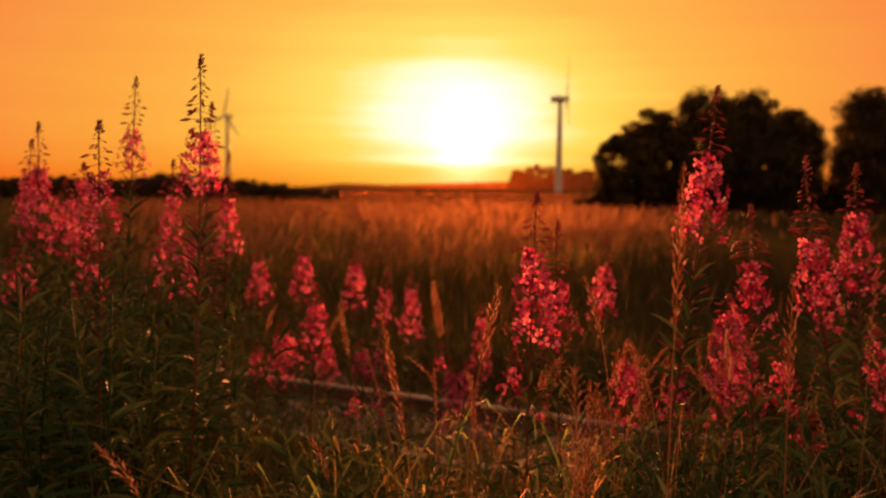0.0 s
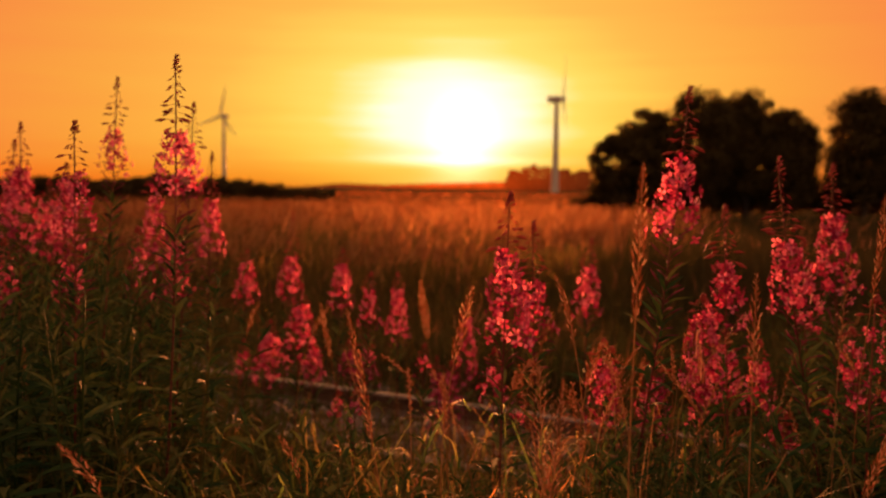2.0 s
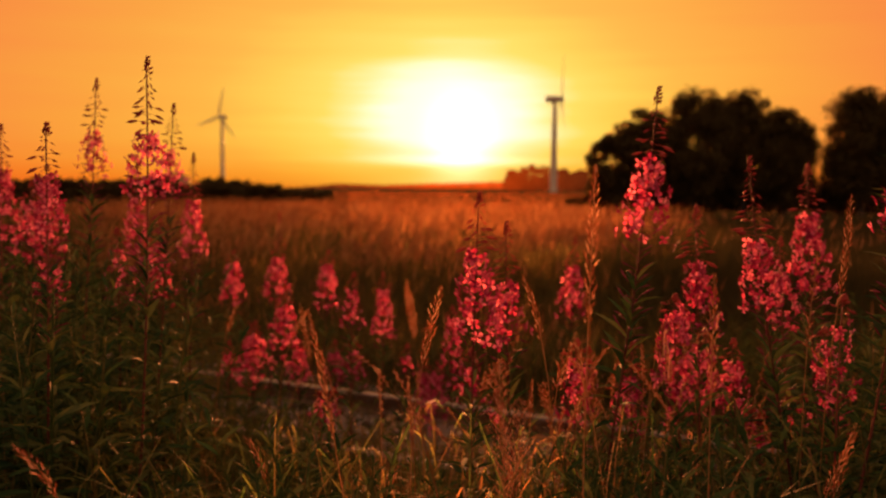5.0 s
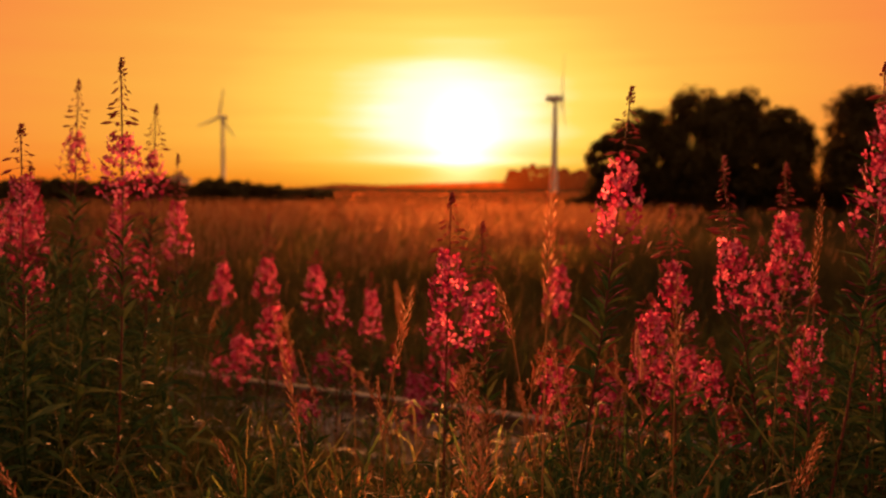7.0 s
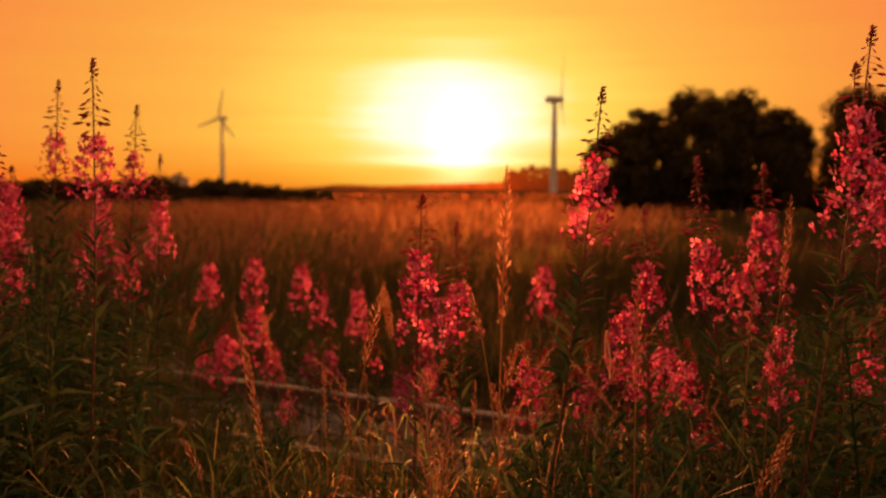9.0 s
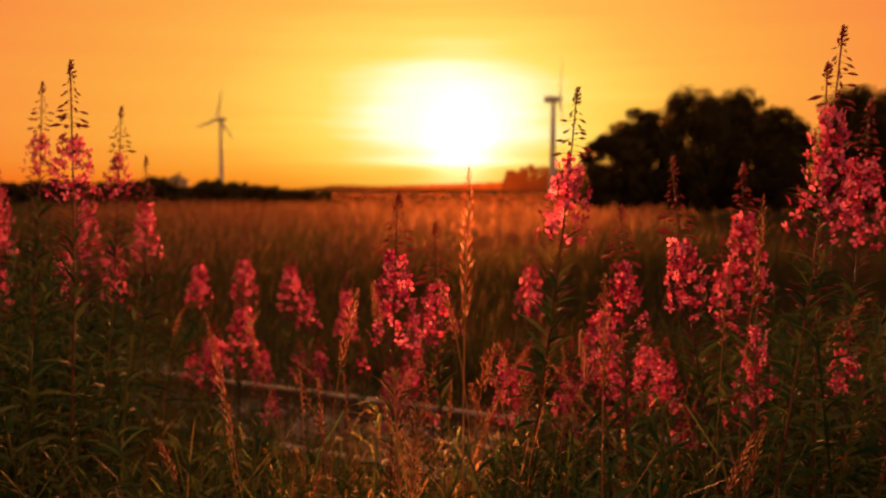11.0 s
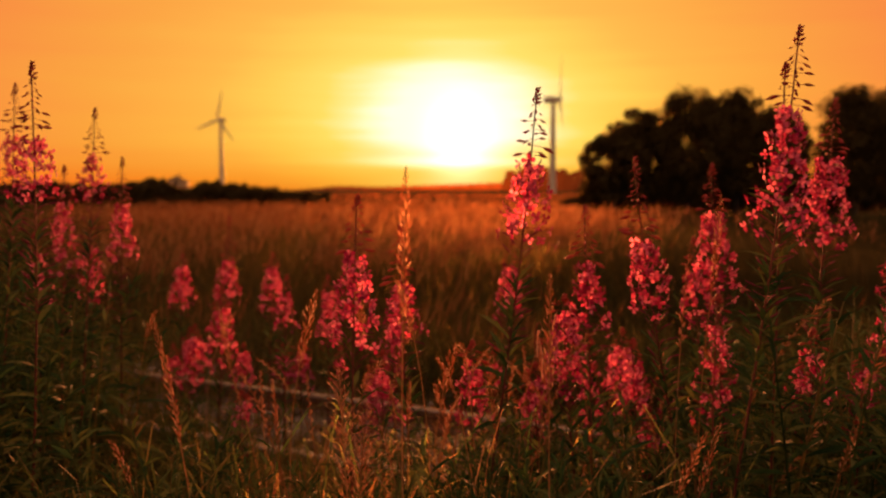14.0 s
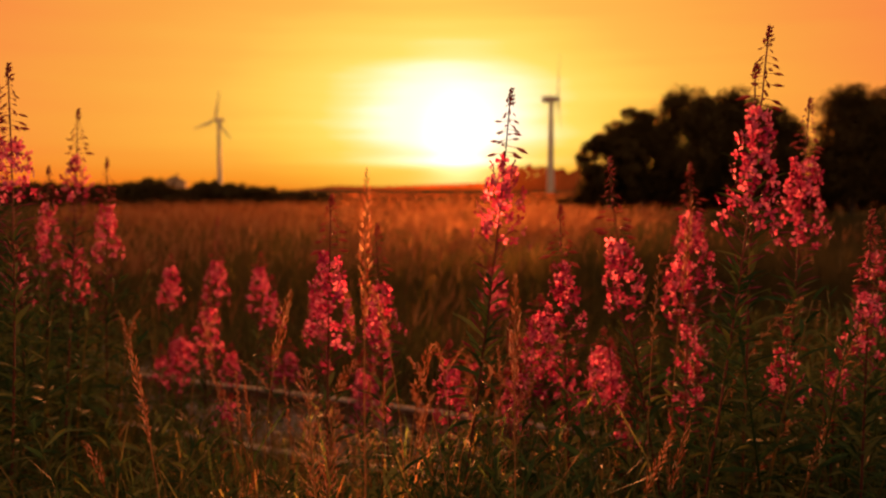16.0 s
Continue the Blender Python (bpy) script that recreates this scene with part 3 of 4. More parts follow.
# the tall grass behind the track: greener at its edge, golden and reddish farther out
for n, a, b, ht, bw, hw, green in ((40000, 4.6, 11.5, 0.93, 0.0036, 0.005, True), (70000, 9.0, 26.0, 0.93, 0.0035, 0.0062, False), (45000, 26.0, 62.0, 0.70, 0.010, 0.018, False), (22000, 62.0, 190.0, 0.55, 0.03, 0.05, False), (26000, 190.0, 950.0, 0.95, 0.10, 0.14, False)):
    x, y, h = meadow(n, a, b, ht)
    # at both sides a darker copy of the grass colour stands in for shade
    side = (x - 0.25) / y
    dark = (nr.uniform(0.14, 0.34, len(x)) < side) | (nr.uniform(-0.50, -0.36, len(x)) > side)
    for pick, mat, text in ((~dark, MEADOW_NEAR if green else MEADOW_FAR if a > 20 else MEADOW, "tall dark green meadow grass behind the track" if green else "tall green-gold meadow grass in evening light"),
                            (dark, MEADOW_SHADED, "tall meadow grass at both sides, shade painted into its colour")):
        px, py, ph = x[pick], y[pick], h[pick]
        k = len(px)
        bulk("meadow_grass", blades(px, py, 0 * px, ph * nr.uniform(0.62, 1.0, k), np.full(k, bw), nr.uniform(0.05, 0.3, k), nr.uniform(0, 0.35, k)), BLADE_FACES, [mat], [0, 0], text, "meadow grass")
    tuft = np.array([noise.noise((p * 0.9, q * 0.5, 9.0)) for p, q in zip(x.tolist(), y.tolist())])
    m = nr.uniform(0, 1, len(x)) < np.clip(0.38 + 0.9 * tuft, 0.05, 0.95) * (0.10 if green else 0.85 if a < 20 else 0.35 if a < 60 else 0.12 if a < 100 else 0.0) * np.where(dark, 0.05, 1.0)
    x, y, h, tuft = x[m], y[m], h[m], tuft[m]
    if not len(x):
        continue
    h = h + 0.12 * np.clip(tuft, 0, 1)
    dx, dy = nr.normal(0.04, 0.05, len(x)), nr.normal(0, 0.05, len(x))
    stalk = np.zeros((len(x), 3, 3))
    stalk[:, 0] = np.stack([x - bw * 0.5, y, 0 * x], 1)
    stalk[:, 1] = np.stack([x + bw * 0.5, y, 0 * x], 1)
    stalk[:, 2] = np.stack([x, y, h], 1)
    allv = np.concatenate([stalk, heads(x, y, h - 0.08, nr.uniform(0.12, 0.26, len(x)), hw * nr.uniform(0.6, 1.5, len(x)), dx, dy)], 1)
    bulk("meadow_seed_heads", allv, [(0, 1, 2), (3, 4, 5, 6), (7, 8, 9, 10)], [MEADOW, MEADOW_HEAD], [0, 1, 1], "reddish-gold seed heads of the tall meadow grass", "grass seed heads")


# ---- fireweed ----
def leaf_shape():
    """A lance-shaped leaf of length 1 along +x, folded along its midrib and drooping."""
    s = Shape()
    rows = ((0.0, 0.012), (0.18, 0.06), (0.45, 0.085), (0.75, 0.05), (1.0, 0.0))
    mid = [(t, 0, 0.12 * t - 0.30 * t * t) for t, _ in rows]
    vs = []
    for (t, w), m in zip(rows, mid):
        vs += [(m[0], -w, m[2] + w * 0.45), m, (m[0], w, m[2] + w * 0.45)]
    fs = []
    for i in range(len(rows) - 1):
        k = 3 * i
        if i == len(rows) - 2:
            fs += [(k, k + 4, k + 1), (k + 1, k + 4, k + 2)]
        else:
            fs += [(k, k + 3, k + 4, k + 1), (k + 1, k + 4, k + 5, k + 2)]
    s.put(vs, fs)
    return s


def flower_shape(seed):
    """An open four-petalled flower of radius 1 facing +x, with narrow sepals and stamens, on its stalk back to -x."""
    r = random.Random(seed)
    s = Shape()
    for k in range(4):
        a = radians(45 + 90 * k + r.uniform(-12, 12))
        cup = r.uniform(-0.15, 0.35)
        vs = []
        for rr, w in ((0.08, 0.06), (0.48, 0.27), (0.87, 0.38), (1.06, 0.19)):
            for q in (-1, 1):
                ang = a
                y, z = rr * math.cos(ang) - q * w * math.sin(ang), rr * math.sin(ang) + q * w * math.cos(ang)
                vs.append((0.1 + cup * rr + 0.05 * q * r.uniform(-1, 1), y, z))
        s.put(vs, [(0, 1, 3, 2), (2, 3, 5, 4), (4, 5, 7, 6)], 0)
        a += radians(45)
        c, d = math.cos(a), math.sin(a)
        s.put([(0.02, -0.07 * d, 0.07 * c), (0.02, 0.07 * d, -0.07 * c), (-0.1, 0.95 * c, 0.95 * d)], [(0, 1, 2)], 1)
    s.put([(0.02, 0.05, 0), (0.02, -0.05, 0), (-1.7, -0.035, 0.25), (-1.7, 0.035, 0.25)], [(0, 1, 2, 3)], 1)
    for k in range(3):
        y, z = r.uniform(-0.3, 0.3), r.uniform(-0.6, -0.1)
        s.put([(0.1, 0.02, 0), (0.1, -0.02, 0), (0.85, y, z)], [(0, 1, 2)], 1)
    return s


def bud_shape(plump):
    """A pointed bud of length 1 along +x on a short stalk."""
    s = Shape()
    s.tube([(0, 0, 0), (0.46, 0, 0.0), (0.56, 0, -0.02), (0.74, 0, -0.06), (1.0, 0, -0.14)], [0.013, 0.015, plump * 0.7, plump, 0.012], 5)
    return s


LEAF_S, BUD_S, POD_S = leaf_shape(), bud_shape(0.088), bud_shape(0.04)
FLOWERS = [flower_shape(i) for i in range(4)]
LEAF_M, BUD_M, POD_M = LEAF_S.mesh("leaf", LEAF), BUD_S.mesh("bud", BUD), POD_S.mesh("seed_pod", SEPAL)
FLOWER_M = [f.mesh("flower", PETAL, SEPAL, smooth=False) for f in FLOWERS]


class Kit:
    """Puts pieces on a plant: as parts of their own near the path, else gathered into one part of a kind."""

    def __init__(self, parent, single, joined=()):
        self.parent, self.single, self.joined, self.got = parent, single, joined, {}

    def place(self, name, shape, mesh, mats, m):
        if self.single and name not in self.joined:
            part(name, mesh, None, self.parent).matrix_basis = m
        else:
            self.got.setdefault(name, (Shape(), mats))[0].add(shape, m)

    def close(self, plural):
        for name, (s, mats) in self.got.items():
            tagged(part(plural[name], s, mats, self.parent, smooth=name != "flower"), kind="stuff")


PLURAL = {"leaf": "foliage", "flower": "flower_cluster", "bud": "bud_spike", "seed_pod": "pod_whorl"}
GOLDEN = 2.39996


def fireweed(x, y, tip, top, bottom, width, lean, dense):
    """A fireweed whose tip stands at x, y, tip; open flowers from bottom to top, buds above, pods and narrow leaves below."""
    r = random.Random(round(x * 1000) + round(tip * 7000))
    label = "tall fireweed with a spike of pink-magenta flowers" if tip > 1.3 else "low fireweed with pink-magenta flowers among grass"
    f = tagged(new("fireweed"), label, "fireweed", "fireweed in bloom")
    f.matrix_world = pose(x - lean, y, 0)
    bow, bowy = r.uniform(-0.012, 0.012), r.uniform(-0.03, 0.03)

    def at(z):
        u = z / tip
        return Vector((lean * (0.5 * u + 0.5 * math.sin(u * 1.5708)) + bow * math.sin(u * 3.1416), bowy * math.sin(u * 3.1416), z))

    s = Shape()
    zs = [tip * i / 12 for i in range(13)]
    s.tube([at(z) for z in zs], [0.0045 * (1 - 0.75 * i / 12) + 0.0006 for i in range(13)], 6)
    part("stem", s, STEM, f)
    kit = Kit(f, True, () if y < 2.35 else ("leaf", "bud", "seed_pod"))
    half = width / 2
    size = min(0.0150, max(0.0112, width * 0.11))
    n = int(dense * (top - bottom) * 190 * min(1.5, (width / 0.115) ** 1.2)) + 4
    a = r.uniform(0, 6)
    for i in range(n):
        k = max(0.0, (i + r.uniform(-0.5, 0.5)) / n) ** 0.8
        z = bottom + (top - 0.016 - bottom) * k
        a += GOLDEN + r.uniform(-0.4, 0.4)
        reach = half * (1.16 - 0.78 * k) * (r.uniform(0.74, 1.14) if r.random() < 0.88 else r.uniform(0.3, 0.74)) - size * 0.1
        d = Vector((math.cos(a), math.sin(a), r.uniform(-0.35, 0.25)))
        p = at(z) + d * reach + Vector((0, 0, 0.006))
        face = d + Vector((r.uniform(-0.5, 0.5), r.uniform(-0.5, 0.5), r.uniform(-0.6, 0.1)))
        j = r.randrange(4)
        kit.place("flower", FLOWERS[j], FLOWER_M[j], [PETAL, SEPAL], Matrix.Translation(p) @ turn_to(face, r.uniform(0, 6)) @ Matrix.Scale(size * r.uniform(0.8, 1.15), 4))
    # buds up to the pointed tip
    span = tip - top
    nb = int(max(8, min(36, span / 0.0064)))
    for i in range(nb):
        k = (i + 0.3) / nb
        z = top + span * k * 0.86
        a += GOLDEN + r.uniform(-0.5, 0.5)
        ln = (0.042 * (1 - k) ** 0.85 + 0.011) * r.uniform(0.7, 1.2) * min(1.15, width / 0.11)
        tilt = 0.05 + r.uniform(-0.3, 0.25) - 1.5 * max(0, k - 0.35)
        kit.place("bud", BUD_S, BUD_M, [BUD], Matrix.Translation(at(z)) @ turn_to((math.cos(a), math.sin(a), tilt)) @ Matrix.Scale(ln, 4))
    # the close young buds of the tip
    for i in range(12):
        k = i / 11
        z = tip - 0.014 - (0.16 * span + 0.012) * (1 - k)
        a += GOLDEN
        kit.place("bud", BUD_S, BUD_M, [BUD], Matrix.Translation(at(z)) @ turn_to((math.cos(a), math.sin(a), 1.2 + 2.5 * k)) @ Matrix.Diagonal((0.024 - 0.008 * k, 0.05, 0.05, 1)))
    # long seed pods under the flowers, where they have faded
    pods = 38 if tip > 1.55 else 16
    for i in range(pods):
        z = bottom + 0.25 * (top - bottom) - (0.0095 if tip > 1.55 else 0.009) * i
        a += GOLDEN + r.uniform(-0.3, 0.3)
        flare = r.uniform(-0.15, 0.35) if i < 5 else r.uniform(0.2, 1.1)
        kit.place("seed_pod", POD_S, POD_M, [SEPAL], Matrix.Translation(at(z)) @ turn_to((math.cos(a), math.sin(a), flare)) @ Matrix.Scale(r.uniform(0.8, 1.15) * min(0.062, half), 4))
    # leaves
    z = bottom - (0.11 if tip > 1.5 else 0.06)
    low = max(0.2, 0.32 * tip)
    while z > low:
        k = (bottom - z) / max(0.2, bottom)
        a += GOLDEN + r.uniform(-0.3, 0.3)
        ln = (0.080 + 0.040 * min(1, k * 2.5)) * r.uniform(0.7, 1.2)
        up = r.uniform(0.5, 1.3) if k < 0.25 else r.uniform(0.0, 0.7)
        m = Matrix.Translation(at(z)) @ Matrix.Rotation(a, 4, "Z") @ Matrix.Rotation(-math.atan(up), 4, "Y") @ Matrix.Rotation(r.uniform(-0.5, 0.5), 4, "X")
        kit.place("leaf", LEAF_S, LEAF_M, [LEAF], m @ Matrix.Diagonal((ln, ln * r.uniform(0.8, 1.2), ln, 1)))
        z -= 0.0125 if k < 0.3 else 0.019
    kit.close(PLURAL)


def leafy_shoot(height, seed, single):
    """A flowerless young fireweed shoot with narrow leaves, built once and then copied."""
    r = random.Random(seed)
    f = tagged(new("leafy_shoot"), "leafy green fireweed shoot without flowers in the undergrowth", "leafy shoot", "leafy shoots in the undergrowth")
    lx, ly = r.uniform(-0.12, 0.12), r.uniform(-0.1, 0.1)

    def at(z):
        u = z / height
        return Vector((lx * u * u, ly * u * u, z))

    s = Shape()
    s.tube([at(height * i / 6) for i in range(7)], [0.004 * (1 - 0.8 * i / 6) + 0.0006 for i in range(7)], 5)
    part("stem", s, BLADE, f)
    kit = Kit(f, single)
    a, z = r.uniform(0, 6), height
    while z > 0.25 * height:
        k = (height - z) / height
        a += GOLDEN + r.uniform(-0.3, 0.3)
        ln = (0.04 + 0.06 * min(1, k * 3.0)) * r.uniform(0.7, 1.25)
        up = 1.1 - 1.3 * min(1, k * 2) + r.uniform(-0.2, 0.25)
        m = Matrix.Translation(at(z)) @ Matrix.Rotation(a, 4, "Z") @ Matrix.Rotation(-math.atan(up), 4, "Y") @ Matrix.Rotation(r.uniform(-0.6, 0.6), 4, "X")
        kit.place("leaf", LEAF_S, LEAF_M, [LEAF], m @ Matrix.Diagonal((ln, ln * r.uniform(0.7, 1.1), ln, 1)))
        z -= 0.020
    kit.close(PLURAL)
    return f


fireweed(1.293, 1.89, 1.900, 1.711, 1.419, 0.133, 0.25, 1.25)
fireweed(1.556, 1.90, 1.465, 1.269, 1.090, 0.113, 0.01, 1.20)
fireweed(1.128, 1.93, 1.259, 1.204, 0.979, 0.104, -0.02, 0.45)
fireweed(1.287, 1.95, 1.822, 1.723, 1.698, 0.047, 0.01, 0.40)
fireweed(0.236, 2.02, 1.502, 1.356, 1.113, 0.131, 0.01, 1.25)
fireweed(0.699, 2.07, 1.777, 1.598, 1.379, 0.141, 0.23, 1.15)
fireweed(1.587, 2.10, 1.084, 1.038, 0.946, 0.113, 0.01, 0.80)
fireweed(0.974, 2.17, 1.605, 1.383, 1.181, 0.129, -0.30, 1.35)
fireweed(-0.657, 2.18, 1.860, 1.666, 1.481, 0.139, 0.10, 1.00)
fireweed(-0.943, 2.20, 1.683, 1.555, 1.369, 0.112, 0.05, 1.10)
fireweed(0.792, 2.20, 1.223, 1.172, 0.936, 0.137, -0.12, 1.30)
fireweed(1.043, 2.20, 0.874, 0.833, 0.784, 0.068, -0.03, 0.70)
fireweed(1.239, 2.20, 1.019, 0.971, 0.882, 0.068, -0.04, 0.60)
fireweed(1.493, 2.20, 1.128, 1.064, 0.936, 0.118, -0.05, 0.90)
fireweed(1.629, 2.20, 0.871, 0.825, 0.773, 0.093, -0.03, 0.70)
fireweed(0.851, 2.22, 1.470, 1.316, 1.117, 0.126, -0.05, 1.40)
fireweed(0.329, 2.30, 1.418, 1.247, 1.056, 0.130, -0.09, 1.15)
fireweed(0.540, 2.30, 1.075, 1.011, 0.815, 0.120, 0.02, 1.10)
fireweed(1.063, 2.30, 0.878, 0.836, 0.759, 0.081, -0.00, 0.80)
fireweed(1.092, 2.30, 0.863, 0.821, 0.753, 0.098, -0.06, 0.60)
fireweed(1.262, 2.30, 1.116, 1.082, 0.932, 0.098, -0.08, 0.80)
fireweed(1.585, 2.30, 1.779, 1.610, 1.342, 0.143, 0.07, 1.30)
fireweed(1.035, 2.40, 1.061, 0.992, 0.813, 0.119, -0.09, 1.20)
fireweed(1.258, 2.40, 0.889, 0.854, 0.784, 0.078, -0.06, 0.50)
fireweed(1.552, 2.40, 0.989, 0.940, 0.849, 0.102, -0.04, 0.60)
fireweed(0.750, 2.50, 0.967, 0.931, 0.729, 0.106, -0.01, 0.70)
fireweed(-0.212, 2.60, 0.851, 0.817, 0.733, 0.074, 0.02, 0.70)
fireweed(0.327, 2.60, 0.847, 0.799, 0.733, 0.074, -0.02, 0.60)
fireweed(0.630, 2.60, 0.994, 0.955, 0.843, 0.066, -0.01, 0.80)
fireweed(0.734, 2.60, 0.926, 0.850, 0.717, 0.085, -0.04, 0.60)
fireweed(0.771, 2.60, 0.872, 0.834, 0.748, 0.066, -0.02, 0.70)
fireweed(0.778, 2.60, 1.024, 0.892, 0.721, 0.110, -0.03, 0.70)
fireweed(1.333, 2.60, 1.603, 1.445, 1.167, 0.140, -0.11, 1.20)
fireweed(1.960, 2.60, 1.394, 1.320, 1.170, 0.110, -0.04, 0.90)
fireweed(0.248, 2.70, 0.968, 0.909, 0.772, 0.115, 0.01, 0.80)
fireweed(0.964, 2.70, 0.926, 0.867, 0.670, 0.107, -0.01, 0.70)
fireweed(0.985, 2.80, 0.985, 0.920, 0.782, 0.091, -0.04, 0.90)
fireweed(1.352, 2.83, 1.348, 1.231, 1.014, 0.124, -0.14, 1.00)
fireweed(1.132, 2.95, 1.000, 0.919, 0.689, 0.179, -0.04, 1.30)
fireweed(-1.080, 3.00, 1.355, 1.287, 1.088, 0.106, 0.05, 0.50)
fireweed(-1.580, 3.00, 1.308, 1.218, 1.072, 0.106, 0.05, 0.70)
fireweed(-1.182, 3.10, 1.923, 1.730, 1.557, 0.123, 0.16, 1.20)
fireweed(-1.145, 3.40, 1.620, 1.470, 1.150, 0.130, 0.07, 0.90)
fireweed(-1.480, 3.30, 1.600, 1.530, 1.190, 0.150, 0.06, 0.90)
fireweed(-1.378, 3.10, 1.282, 1.211, 1.047, 0.152, 0.06, 0.60)
fireweed(-0.922, 3.20, 1.841, 1.658, 1.472, 0.122, 0.14, 1.20)
fireweed(-1.732, 3.20, 1.249, 1.180, 1.020, 0.113, 0.04, 0.70)
fireweed(-1.637, 3.25, 1.760, 1.585, 1.292, 0.148, 0.13, 1.20)
fireweed(-0.360, 3.28, 0.666, 0.638, 0.542, 0.083, -0.01, 0.90)
fireweed(-0.937, 3.50, 1.659, 1.453, 1.190, 0.129, 0.04, 1.00)
fireweed(-1.794, 3.50, 1.704, 1.572, 1.325, 0.124, 0.12, 1.00)
fireweed(-1.116, 3.58, 1.370, 1.266, 0.981, 0.132, 0.04, 1.00)
fireweed(-0.006, 3.60, 0.804, 0.757, 0.652, 0.081, 0.00, 0.90)
fireweed(-1.698, 3.60, 1.537, 1.444, 1.207, 0.159, 0.09, 1.10)
fireweed(-0.256, 3.65, 1.127, 1.059, 0.865, 0.114, 0.01, 1.10)
fireweed(-0.613, 3.87, 1.045, 0.940, 0.655, 0.181, 0.06, 1.10)
fireweed(0.805, 3.90, 1.279, 1.146, 0.883, 0.138, 0.03, 1.10)
fireweed(-0.791, 4.00, 0.842, 0.770, 0.567, 0.175, 0.02, 1.00)
fireweed(-0.814, 4.00, 0.825, 0.768, 0.507, 0.141, 0.02, 0.90)
fireweed(0.209, 4.20, 0.895, 0.835, 0.470, 0.125, 0.00, 0.90)
fireweed(-0.620, 4.30, 0.686, 0.630, 0.436, 0.140, 0.00, 1.00)
fireweed(-1.004, 4.30, 0.682, 0.614, 0.464, 0.122, 0.00, 0.80)
fireweed(0.131, 4.40, 0.554, 0.490, 0.233, 0.156, -0.00, 0.80)
fireweed(-0.477, 4.42, 1.172, 1.097, 0.831, 0.144, 0.05, 1.10)
fireweed(-0.176, 4.43, 1.048, 0.953, 0.666, 0.138, 0.01, 1.10)
fireweed(-0.358, 4.60, 0.654, 0.581, 0.388, 0.150, 0.01, 1.00)
fireweed(-0.466, 4.60, 0.631, 0.565, 0.391, 0.150, -0.00, 1.00)
fireweed(0.048, 4.60, 0.537, 0.437, 0.049, 0.137, 0.01, 0.90)
fireweed(-1.100, 4.80, 1.138, 1.066, 0.808, 0.149, 0.04, 1.20)
fireweed(-0.841, 4.90, 1.359, 1.091, 0.818, 0.166, 0.09, 1.20)


